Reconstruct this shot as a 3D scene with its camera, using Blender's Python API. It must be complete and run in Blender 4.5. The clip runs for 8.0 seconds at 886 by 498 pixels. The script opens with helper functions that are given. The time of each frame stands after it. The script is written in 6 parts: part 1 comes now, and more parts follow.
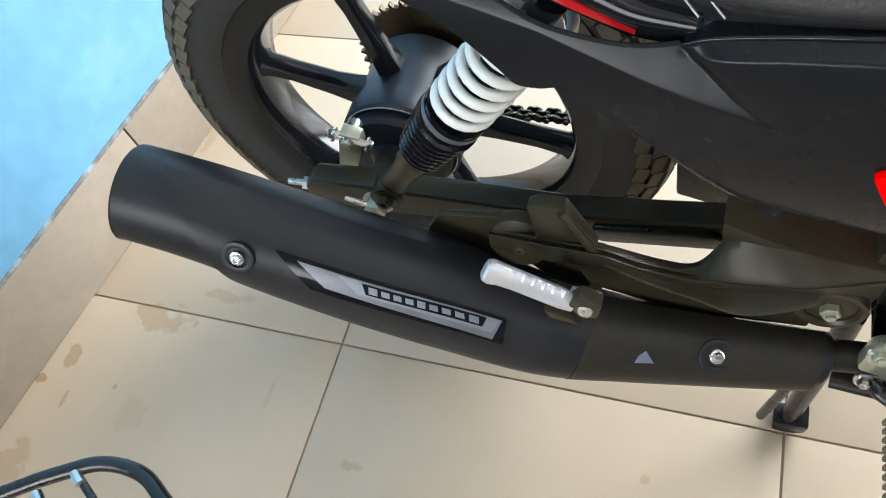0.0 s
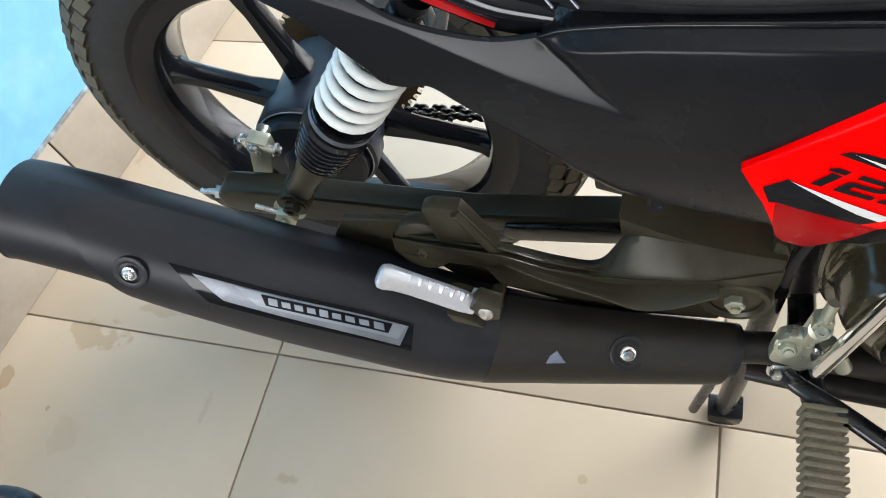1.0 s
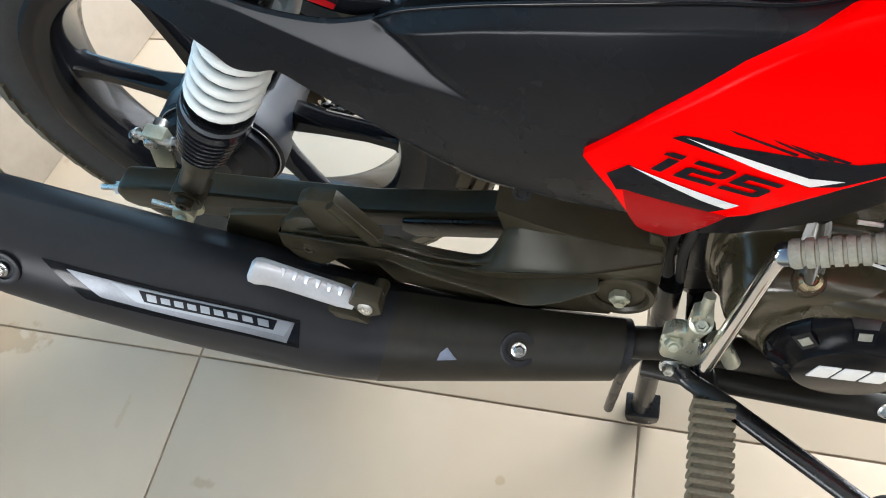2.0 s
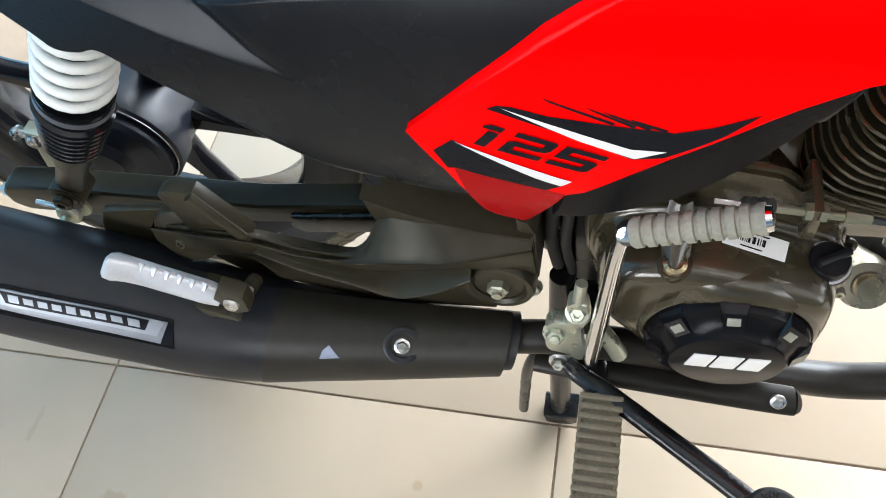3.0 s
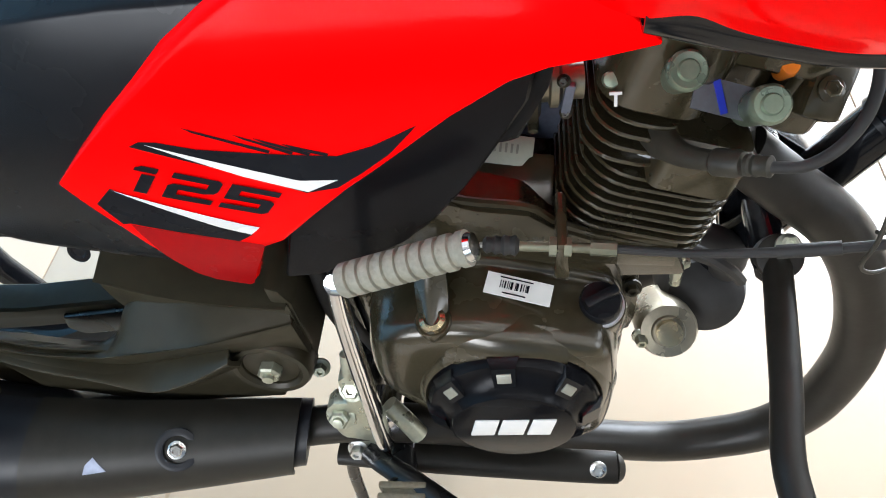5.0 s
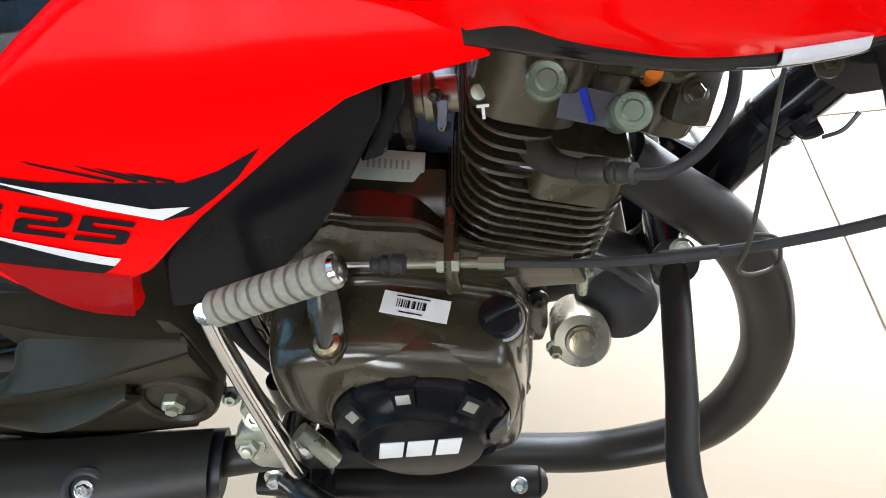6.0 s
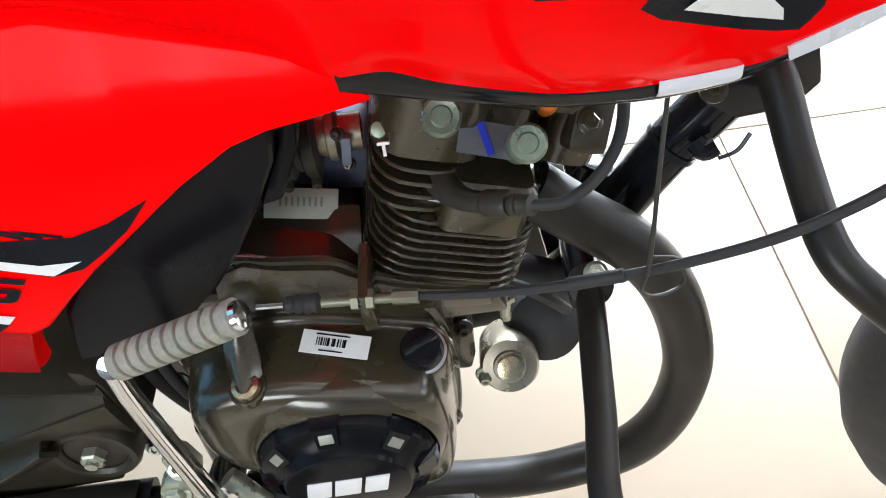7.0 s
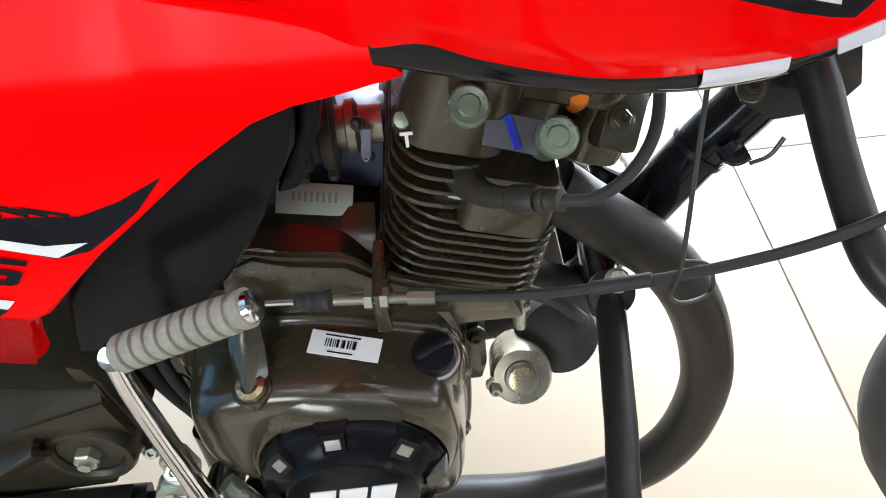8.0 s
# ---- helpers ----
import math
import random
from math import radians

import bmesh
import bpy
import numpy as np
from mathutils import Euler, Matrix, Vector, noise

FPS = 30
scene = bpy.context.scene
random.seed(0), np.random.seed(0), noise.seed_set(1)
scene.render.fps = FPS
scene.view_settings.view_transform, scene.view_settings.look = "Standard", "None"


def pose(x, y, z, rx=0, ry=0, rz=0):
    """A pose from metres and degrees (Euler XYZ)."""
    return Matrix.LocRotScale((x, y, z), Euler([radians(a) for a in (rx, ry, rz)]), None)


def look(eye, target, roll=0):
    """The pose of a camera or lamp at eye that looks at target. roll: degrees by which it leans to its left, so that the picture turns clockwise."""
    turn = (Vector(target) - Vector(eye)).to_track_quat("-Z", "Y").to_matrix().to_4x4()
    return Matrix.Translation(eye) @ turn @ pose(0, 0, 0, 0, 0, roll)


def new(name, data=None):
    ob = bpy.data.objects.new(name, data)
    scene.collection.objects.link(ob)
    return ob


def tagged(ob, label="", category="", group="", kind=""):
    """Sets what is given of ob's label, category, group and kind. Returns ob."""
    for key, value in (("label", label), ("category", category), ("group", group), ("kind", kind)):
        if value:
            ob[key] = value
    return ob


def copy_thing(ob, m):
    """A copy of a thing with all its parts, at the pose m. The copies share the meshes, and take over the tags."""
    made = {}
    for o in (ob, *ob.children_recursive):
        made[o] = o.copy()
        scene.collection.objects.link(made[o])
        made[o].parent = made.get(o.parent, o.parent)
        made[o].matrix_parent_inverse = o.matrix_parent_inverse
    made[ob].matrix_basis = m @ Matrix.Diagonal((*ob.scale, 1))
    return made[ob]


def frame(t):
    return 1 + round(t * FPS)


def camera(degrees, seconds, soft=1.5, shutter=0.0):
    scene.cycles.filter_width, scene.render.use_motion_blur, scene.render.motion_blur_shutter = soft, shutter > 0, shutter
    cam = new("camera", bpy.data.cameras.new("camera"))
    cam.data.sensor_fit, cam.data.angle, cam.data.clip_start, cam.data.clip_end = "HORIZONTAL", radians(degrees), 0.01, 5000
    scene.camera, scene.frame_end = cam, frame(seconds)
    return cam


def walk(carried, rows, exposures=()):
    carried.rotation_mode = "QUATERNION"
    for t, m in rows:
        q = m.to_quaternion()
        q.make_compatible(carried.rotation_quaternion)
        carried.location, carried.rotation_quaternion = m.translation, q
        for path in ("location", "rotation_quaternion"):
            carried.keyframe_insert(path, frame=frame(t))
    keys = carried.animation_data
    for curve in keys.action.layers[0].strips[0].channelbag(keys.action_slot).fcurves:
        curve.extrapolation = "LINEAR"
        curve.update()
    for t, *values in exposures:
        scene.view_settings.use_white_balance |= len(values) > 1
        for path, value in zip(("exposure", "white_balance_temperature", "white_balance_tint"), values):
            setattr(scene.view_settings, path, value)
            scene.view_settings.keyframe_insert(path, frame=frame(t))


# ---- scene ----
cam = camera(62.4, 8.0, soft=1.0)
PATH = [
    (0, (0.3, -0.475, 0.952), (-0.271, 0.421, -0.742), -19.6),
    (0.5, (0.323, -0.465, 0.958), (-0.232, 0.443, -0.736), -20.6),
    (1, (0.362, -0.448, 0.927), (-0.166, 0.461, -0.774), -19.9),
    (1.2, (0.376, -0.444, 0.916), (-0.143, 0.464, -0.789), -19.9),
    (2.3, (0.462, -0.429, 0.89), (-0.011, 0.516, -0.808), -16.9),
    (2.5, (0.479, -0.426, 0.883), (0.01, 0.523, -0.814), -16.7),
    (3, (0.518, -0.419, 0.857), (0.067, 0.55, -0.833), -16.6),
    (3.5, (0.546, -0.414, 0.836), (0.117, 0.646, -0.805), -15.7),
    (4, (0.575, -0.406, 0.822), (0.197, 0.728, -0.781), -15.1),
    (4.5, (0.602, -0.403, 0.807), (0.26, 0.807, -0.748), -13.9),
    (5, (0.629, -0.403, 0.784), (0.327, 0.838, -0.755), -12.4),
    (5.2, (0.64, -0.401, 0.776), (0.356, 0.848, -0.76), -12.3),
    (6.3, (0.684, -0.391, 0.773), (0.491, 0.894, -0.748), -12.3),
    (6.5, (0.688, -0.389, 0.773), (0.538, 0.904, -0.745), -11.7),
    (7, (0.699, -0.389, 0.775), (0.59, 0.923, -0.731), -11.3),
    (7.5, (0.704, -0.389, 0.774), (0.619, 0.938, -0.72), -10.4),
    (8, (0.686, -0.387, 0.758), (0.591, 0.967, -0.711), -9.0),
]
walk(cam, [(t, look(eye, target, roll)) for t, eye, target, roll in PATH],
     [(0, -0.6, 6400, 10), (1.2, -0.61, 6350, 10), (2.5, -0.54, 6250, 10), (3.5, -0.39, 6200, 10), (5, -0.41, 6100, 10), (6.5, -0.52, 6000, 10), (8, -0.52, 6000, 10)])

# ---- world, daylight through the shop front, tubes on the ceiling ----
world = bpy.data.worlds.new("world")
scene.world = world
world.use_nodes = True
sky = world.node_tree.nodes.new("ShaderNodeTexSky")
sky.sky_type, sky.sun_disc, sky.sun_elevation, sky.sun_rotation = "NISHITA", False, radians(50), radians(20)
world.node_tree.links.new(sky.outputs[0], world.node_tree.nodes["Background"].inputs[0])
world.node_tree.nodes["Background"].inputs[1].default_value = 0.1


def area_lamp(name, size_x, size_y, watts, colour, m):
    data = bpy.data.lights.new(name, "AREA")
    data.shape, data.size, data.size_y, data.energy, data.color = "RECTANGLE", size_x, size_y, watts, colour
    ob = new(name, data)
    ob.matrix_world = m
    return ob


DAY = area_lamp("shop_front_daylight", 3.6, 2.3, 1250, (0.9, 0.95, 1.0), look((2.6, 2.95, 1.45), (1.9, 0.0, 0.4)))

EAST = area_lamp("side_window_daylight", 4.4, 2.2, 200, (0.97, 0.985, 1.0), look((4.85, 0.0, 1.5), (0.0, 0.0, 0.7)))
# added south lamp, set where the side panel's facet mirrors it
SOUTH_LAMP = area_lamp("added_south_lamp", 1.1, 1.1, 60, (1.0, 0.99, 0.97), look((-0.35, -3.1, 1.55), (0.3, 0.0, 0.6)))

# added west lamp that gives the black side panel its highlight
WEST = area_lamp("added_west_lamp", 1.0, 0.9, 36, (0.97, 0.985, 1.0), look((-0.87, -2.2, 1.4), (0.4, -0.2, 0.6)))


# ---- materials ----
def material(name, base, rough=0.5, metal=0.0, vary=0.15, scale=40.0, bump=0.0, coat=0.0, grime=0.0, grime_colour=(0.2, 0.16, 0.11), spec=0.5, rough_vary=0.1):
    """Principled surface: base colour varied at two scales, roughness varied, fine relief."""
    m = bpy.data.materials.new(name)
    m.use_nodes = True
    n, l = m.node_tree.nodes, m.node_tree.links
    p = n["Principled BSDF"]
    p.inputs["Metallic"].default_value = metal
    p.inputs["Specular IOR Level"].default_value = spec
    p.inputs["Coat Weight"].default_value = coat
    p.inputs["Coat Roughness"].default_value = 0.13
    co = n.new("ShaderNodeTexCoord")
    fine, broad = n.new("ShaderNodeTexNoise"), n.new("ShaderNodeTexNoise")
    fine.inputs["Scale"].default_value, fine.inputs["Detail"].default_value = scale * 6, 6
    broad.inputs["Scale"].default_value, broad.inputs["Detail"].default_value = scale, 4
    l.new(co.outputs["Object"], fine.inputs["Vector"])
    l.new(co.outputs["Object"], broad.inputs["Vector"])
    both = n.new("ShaderNodeMath")
    both.operation = "ADD"
    l.new(fine.outputs["Fac"], both.inputs[0])
    l.new(broad.outputs["Fac"], both.inputs[1])
    shade = n.new("ShaderNodeMapRange")
    shade.inputs["From Min"].default_value, shade.inputs["From Max"].default_value = 0.6, 1.4
    shade.inputs["To Min"].default_value, shade.inputs["To Max"].default_value = 1 - vary, 1 + vary
    l.new(both.outputs[0], shade.inputs["Value"])
    mix = n.new("ShaderNodeMix")
    mix.data_type, mix.blend_type = "RGBA", "MULTIPLY"
    mix.inputs[0].default_value = 1.0
    mix.inputs[6].default_value = (*base, 1)
    l.new(shade.outputs[0], mix.inputs[7])
    out = mix.outputs[2]
    if grime:
        dirt = n.new("ShaderNodeMapRange")
        dirt.inputs["From Min"].default_value, dirt.inputs["From Max"].default_value = 0.52, 0.75
        dirt.inputs["To Min"].default_value, dirt.inputs["To Max"].default_value = 0, grime
        l.new(broad.outputs["Fac"], dirt.inputs["Value"])
        over = n.new("ShaderNodeMix")
        over.data_type = "RGBA"
        over.inputs[7].default_value = (*grime_colour, 1)
        l.new(dirt.outputs[0], over.inputs[0])
        l.new(out, over.inputs[6])
        out = over.outputs[2]
    l.new(out, p.inputs["Base Color"])
    r = n.new("ShaderNodeMapRange")
    r.inputs["From Min"].default_value, r.inputs["From Max"].default_value = 0.3, 0.7
    r.inputs["To Min"].default_value, r.inputs["To Max"].default_value = max(0.02, rough - rough_vary), min(1, rough + rough_vary)
    l.new(broad.outputs["Fac"], r.inputs["Value"])
    l.new(r.outputs[0], p.inputs["Roughness"])
    if bump:
        b = n.new("ShaderNodeBump")
        b.inputs["Strength"].default_value, b.inputs["Distance"].default_value = bump, 0.001
        l.new(fine.outputs["Fac"], b.inputs["Height"])
        l.new(b.outputs[0], p.inputs["Normal"])
    return m


def tile_material():
    """Cream glazed floor tile with clouding, faint streaks and dried brown spills at their own places."""
    m = material("floor_tile", (0.385, 0.31, 0.224), 0.26, 0.0, 0.03, 3.0, 0.04, rough_vary=0.008)
    n, l = m.node_tree.nodes, m.node_tree.links
    p = n["Principled BSDF"]
    geo = n.new("ShaderNodeNewGeometry")
    for node in list(n):
        if node.bl_idname == "ShaderNodeTexNoise":
            l.new(geo.outputs["Position"], node.inputs["Vector"])
    warp = n.new("ShaderNodeTexNoise")
    warp.inputs["Scale"].default_value, warp.inputs["Detail"].default_value = 34, 9
    l.new(geo.outputs["Position"], warp.inputs["Vector"])
    total = None
    spills = [(-0.43, -0.17, 0.07, 0.036, 0.75), (-0.335, -0.115, 0.06, 0.012, 0.5), (-0.555, -0.262, 0.018, 0.035, 1.0), (-0.588, -0.303, 0.014, 0.012, 1.3), (-0.56, -0.43, 0.035, 0.05, 0.6),
              (-0.054, -0.316, 0.024, 0.014, 0.6), (-0.405, -0.32, 0.03, 0.04, 0.22), (-0.455, -0.29, 0.008, 0.008, 0.9), (-0.51, 0.2, 0.025, 0.06, 0.5), (0.32, -0.248, 0.01, 0.008, 0.6), (-0.206, -0.25, 0.008, 0.035, 0.35), (0.178, -0.121, 0.005, 0.018, 0.8), (-0.53, -0.33, 0.008, 0.02, 0.8)]
    for x, y, rx, ry, dark in spills:
        off = n.new("ShaderNodeVectorMath")
        off.operation = "SUBTRACT"
        off.inputs[1].default_value = (x, y, 0)
        l.new(geo.outputs["Position"], off.inputs[0])
        sc = n.new("ShaderNodeVectorMath")
        sc.operation = "MULTIPLY"
        sc.inputs[1].default_value = (1 / rx, 1 / ry, 0)
        l.new(off.outputs[0], sc.inputs[0])
        ln = n.new("ShaderNodeVectorMath")
        ln.operation = "LENGTH"
        l.new(sc.outputs[0], ln.inputs[0])
        ad = n.new("ShaderNodeMath")
        ad.operation = "MULTIPLY_ADD"
        ad.inputs[1].default_value, ad.inputs[2].default_value = 2.6, -1.3
        l.new(warp.outputs["Fac"], ad.inputs[0])
        su = n.new("ShaderNodeMath")
        su.operation = "ADD"
        l.new(ln.outputs["Value"], su.inputs[0])
        l.new(ad.outputs[0], su.inputs[1])
        mk = n.new("ShaderNodeMapRange")
        mk.inputs["From Min"].default_value, mk.inputs["From Max"].default_value = 0.5, 0.72
        mk.inputs["To Min"].default_value, mk.inputs["To Max"].default_value = dark, 0
        l.new(su.outputs[0], mk.inputs["Value"])
        if total is None:
            total = mk.outputs[0]
        else:
            mx = n.new("ShaderNodeMath")
            mx.operation = "MAXIMUM"
            l.new(total, mx.inputs[0])
            l.new(mk.outputs[0], mx.inputs[1])
            total = mx.outputs[0]
    amount = n.new("ShaderNodeMath")
    amount.operation = "MULTIPLY"
    amount.inputs[1].default_value = 0.6
    l.new(total, amount.inputs[0])
    over = n.new("ShaderNodeMix")
    over.data_type = "RGBA"
    over.inputs[7].default_value = (0.24, 0.16, 0.08, 1)
    l.new(amount.outputs[0], over.inputs[0])
    l.new(p.inputs["Base Color"].links[0].from_socket, over.inputs[6])
    l.new(over.outputs[2], p.inputs["Base Color"])
    return m


M_TILE = tile_material()
M_GROUT = material("grout", (0.24, 0.185, 0.13), 0.9, vary=0.3, bump=0.3)
M_PLATE = material("pale_stamped_metal", (0.52, 0.54, 0.43), 0.4, 0.3, 0.08, 60)
M_BLUE = material("blue_wall_paint", (0.115, 0.285, 0.43), 0.55, vary=0.14, scale=5, bump=0.25, grime=0.25, grime_colour=(0.5, 0.6, 0.66))
M_SKIRT = material("skirting_tile", (0.25, 0.207, 0.158), 0.4, vary=0.12, scale=8, bump=0.05, grime=0.25, grime_colour=(0.14, 0.11, 0.08))
M_MORTAR = material("grubby_mortar", (0.13, 0.13, 0.125), 0.85, vary=0.4, scale=30, bump=0.5, grime=0.8, grime_colour=(0.35, 0.45, 0.5))
M_WHITE = material("white_wall_paint", (0.52, 0.515, 0.5), 0.7, vary=0.05, scale=3, bump=0.1)
# for unseen walls, kept dark so the black panels mirror little light
M_GREYWALL = material("grey_wall_paint", (0.08, 0.08, 0.078), 0.7, vary=0.08, scale=3, bump=0.1)
M_RED = material("red_gloss_paint", (0.95, 0.0, 0.0), 0.1, vary=0.015, scale=8, coat=0.0, spec=0.035, rough_vary=0.02)
M_DARKRED = material("dark_red_graphic", (0.36, 0.001, 0.003), 0.25, vary=0.05, spec=0.05, rough_vary=0.03)
M_PLASTIC = material("matte_black_plastic", (0.0075, 0.0082, 0.0098), 0.27, vary=0.08, scale=30, spec=0.2, rough_vary=0.01)
M_SATIN = material("satin_black_moulding", (0.006, 0.006, 0.007), 0.22, vary=0.15, scale=30, bump=0.03, spec=0.1, rough_vary=0.03)
M_GLOSSBLACK = material("gloss_black_paint", (0.006, 0.0065, 0.008), 0.12, vary=0.2, scale=30, spec=0.3, rough_vary=0.03)
M_MUFFLER = material("heat_resistant_black_paint", (0.0105, 0.0112, 0.0138), 0.42, vary=0.25, scale=12, bump=0.1, spec=0.3, grime=0.12, grime_colour=(0.05, 0.042, 0.034), rough_vary=0.06)
M_BAKED = material("heat_browned_black_paint", (0.018, 0.016, 0.012), 0.42, vary=0.25, scale=14, bump=0.12, spec=0.24, grime=0.3, grime_colour=(0.035, 0.03, 0.023), rough_vary=0.06)
M_PIPE = material("black_pipe_paint", (0.016, 0.014, 0.011), 0.4, vary=0.25, scale=20, bump=0.15, spec=0.25)
M_BRONZE = material("dark_bronze_engine_paint", (0.044, 0.036, 0.019), 0.25, 0.2, 0.15, 30, 0.04, coat=0.55, grime=0.05, grime_colour=(0.066, 0.052, 0.028), rough_vary=0.04)
M_FRAME = material("grey_brown_frame_paint", (0.034, 0.029, 0.017), 0.34, 0.12, 0.2, 20, 0.05, coat=0.0, spec=0.28, grime=0.05, grime_colour=(0.045, 0.037, 0.022), rough_vary=0.04)
M_RUBBER = material("black_rubber", (0.022, 0.021, 0.02), 0.7, vary=0.25, scale=25, bump=0.3, grime=0.2, grime_colour=(0.05, 0.045, 0.04))
# paler than the tyre rubber: light from above put into the tread's colour
M_TREAD = material("lit_tread_rubber", (0.085, 0.072, 0.048), 0.8, vary=0.3, scale=25, bump=0.3, grime=0.3, grime_colour=(0.14, 0.12, 0.08))
M_PLUG = material("dusty_black_rubber", (0.035, 0.032, 0.024), 0.5, vary=0.25, scale=40, bump=0.2, grime=0.3, grime_colour=(0.07, 0.06, 0.04), spec=0.3)
M_DUSTY = material("dusty_grey_rubber", (0.28, 0.27, 0.215), 0.8, vary=0.25, scale=60, bump=0.5, grime=0.5, grime_colour=(0.1, 0.09, 0.07))
M_PEG = material("dusty_brown_peg_rubber", (0.16, 0.135, 0.09), 0.8, vary=0.25, scale=60, bump=0.5, grime=0.4, grime_colour=(0.07, 0.06, 0.045))
M_CHROME = material("chrome", (0.8, 0.8, 0.82), 0.12, 1.0, 0.05, 30, rough_vary=0.06)
M_DULLZINC = material("dull_zinc_plate", (0.2, 0.2, 0.14), 0.36, 0.6, 0.15, 60, 0.1)
M_ZINC = material("yellow_zinc_plate", (0.46, 0.47, 0.37), 0.34, 0.7, 0.15, 60, 0.1)
M_STEEL = material("bright_steel", (0.6, 0.6, 0.58), 0.3, 1.0, 0.15, 80, 0.1)
M_ALLOY = material("silver_painted_alloy", (0.55, 0.56, 0.58), 0.38, 0.45, 0.08, 60, 0.15)
M_SPRING = material("white_spring_paint", (0.75, 0.76, 0.72), 0.35, vary=0.05, scale=60, bump=0.05)
M_WHITEPAPER = material("white_label_paper", (0.8, 0.8, 0.76), 0.5, vary=0.03)
M_BADGE = material("silver_badge_foil", (0.21, 0.23, 0.255), 0.4, 0.4, 0.06, 40)
M_STAMP = material("stamp_shade_lug_glint", (0.3, 0.3, 0.25), 0.45, 0.4, 0.1, 60)
M_WARM = material("warm_cast_alloy", (0.27, 0.24, 0.175), 0.32, 0.7, 0.15, 50, 0.1)
M_BRASS = material("dull_brass", (0.4, 0.33, 0.2), 0.25, 0.9, 0.1, 60)
M_DARKINK = material("dark_ink", (0.007, 0.008, 0.011), 0.3, vary=0.1, spec=0.08)
M_WHITEINK = material("white_ink", (0.78, 0.78, 0.76), 0.3, vary=0.03, coat=0.5)
M_TAPE = material("clear_white_tape", (0.62, 0.64, 0.68), 0.25, vary=0.06, scale=20)
M_BLUEINK = material("blue_marker", (0.02, 0.04, 0.45), 0.5, vary=0.1)
M_FOIL = material("grey_foil_label", (0.16, 0.17, 0.19), 0.38, 0.5, 0.15, 60)
M_GREENCAP = material("pale_green_zinc", (0.24, 0.29, 0.21), 0.32, 0.55, 0.12, 60, 0.1)
M_ORANGE = material("amber_plastic", (0.8, 0.22, 0.02), 0.25, vary=0.05, coat=0.5)
M_CHAIN = material("oiled_chain_steel", (0.03, 0.027, 0.022), 0.4, 0.7, 0.3, 80, 0.2)
M_SPROCKET = material("oily_sprocket_steel", (0.07, 0.05, 0.025), 0.5, 0.6, 0.3, 60, 0.2)
M_YELLOW = material("yellow_paint_mark", (0.6, 0.4, 0.04), 0.5, vary=0.2)
M_TAILRED = material("red_tail_lens", (0.4, 0.008, 0.01), 0.2, vary=0.05, coat=0.0, spec=0.15)
M_VINYL = material("black_seat_vinyl", (0.02, 0.02, 0.021), 0.5, vary=0.2, scale=60, bump=0.4)
M_BLUEGREY = material("blue_black_hub_paint", (0.009, 0.012, 0.019), 0.42, vary=0.15, scale=20, bump=0.06, spec=0.3)
M_STAND = material("black_stand_paint", (0.0075, 0.0075, 0.008), 0.25, vary=0.3, scale=20, bump=0.2)
M_GREYPLASTIC = material("blue_grey_casting", (0.16, 0.18, 0.24), 0.4, 0.4, 0.2, 40, 0.1)


def glow_material(name, colour, strength):
    m = bpy.data.materials.new(name)
    m.use_nodes = True
    p = m.node_tree.nodes["Principled BSDF"]
    p.inputs["Emission Color"].default_value = (*colour, 1)
    p.inputs["Emission Strength"].default_value = strength
    return m


M_GLOW = glow_material("lit_diffuser", (1.0, 0.98, 0.95), 12)


# ---- builders ----
def thing(name, label, category, at=(0, 0, 0), group="", kind=""):
    ob = new(name)
    ob.location = at
    ob.empty_display_size = 0.05
    return tagged(ob, label, category, group, kind)


def part(name, bm, material, parent, label="", angle=35):
    """Links a bmesh as one mesh object under a thing or part."""
    me = bpy.data.meshes.new(name)
    bmesh.ops.recalc_face_normals(bm, faces=bm.faces)
    bm.to_mesh(me)
    bm.free()
    me.materials.append(material)
    me.polygons.foreach_set("use_smooth", [True] * len(me.polygons))
    me.set_sharp_from_angle(angle=radians(angle))
    ob = new(name, me)
    ob.parent = parent
    return tagged(ob, label) if label else ob


def bevelled(bm, width, segments=2, angle=25):
    edges = [e for e in bm.edges if len(e.link_faces) == 2 and e.calc_face_angle(0) > radians(angle)]
    if width and edges:
        bmesh.ops.bevel(bm, geom=edges, offset=width, segments=segments, profile=0.6, affect="EDGES", clamp_overlap=True)
    return bm


def box(size, m=None, bevel=0.002):
    bm = bmesh.new()
    bmesh.ops.create_cube(bm, size=1.0)
    bmesh.ops.scale(bm, vec=size, verts=bm.verts)
    bevelled(bm, bevel)
    if m is not None:
        bm.transform(m)
    return bm


def joined(*parts):
    """One bmesh out of several."""
    out = parts[0]
    for other in parts[1:]:
        me = bpy.data.meshes.new("tmp")
        other.to_mesh(me)
        other.free()
        out.from_mesh(me)
        bpy.data.meshes.remove(me)
    return out


def frame_of(a, b, hint=(0, 0, 1)):
    """Pose whose z axis runs from a to b, at a."""
    z = (Vector(b) - Vector(a)).normalized()
    h = Vector(hint)
    if abs(z.dot(h)) > 0.95:
        h = Vector((1, 0, 0))
    x = h.cross(z).normalized()
    y = z.cross(x)
    m = Matrix((x, y, z)).transposed().to_4x4()
    m.translation = a
    return m


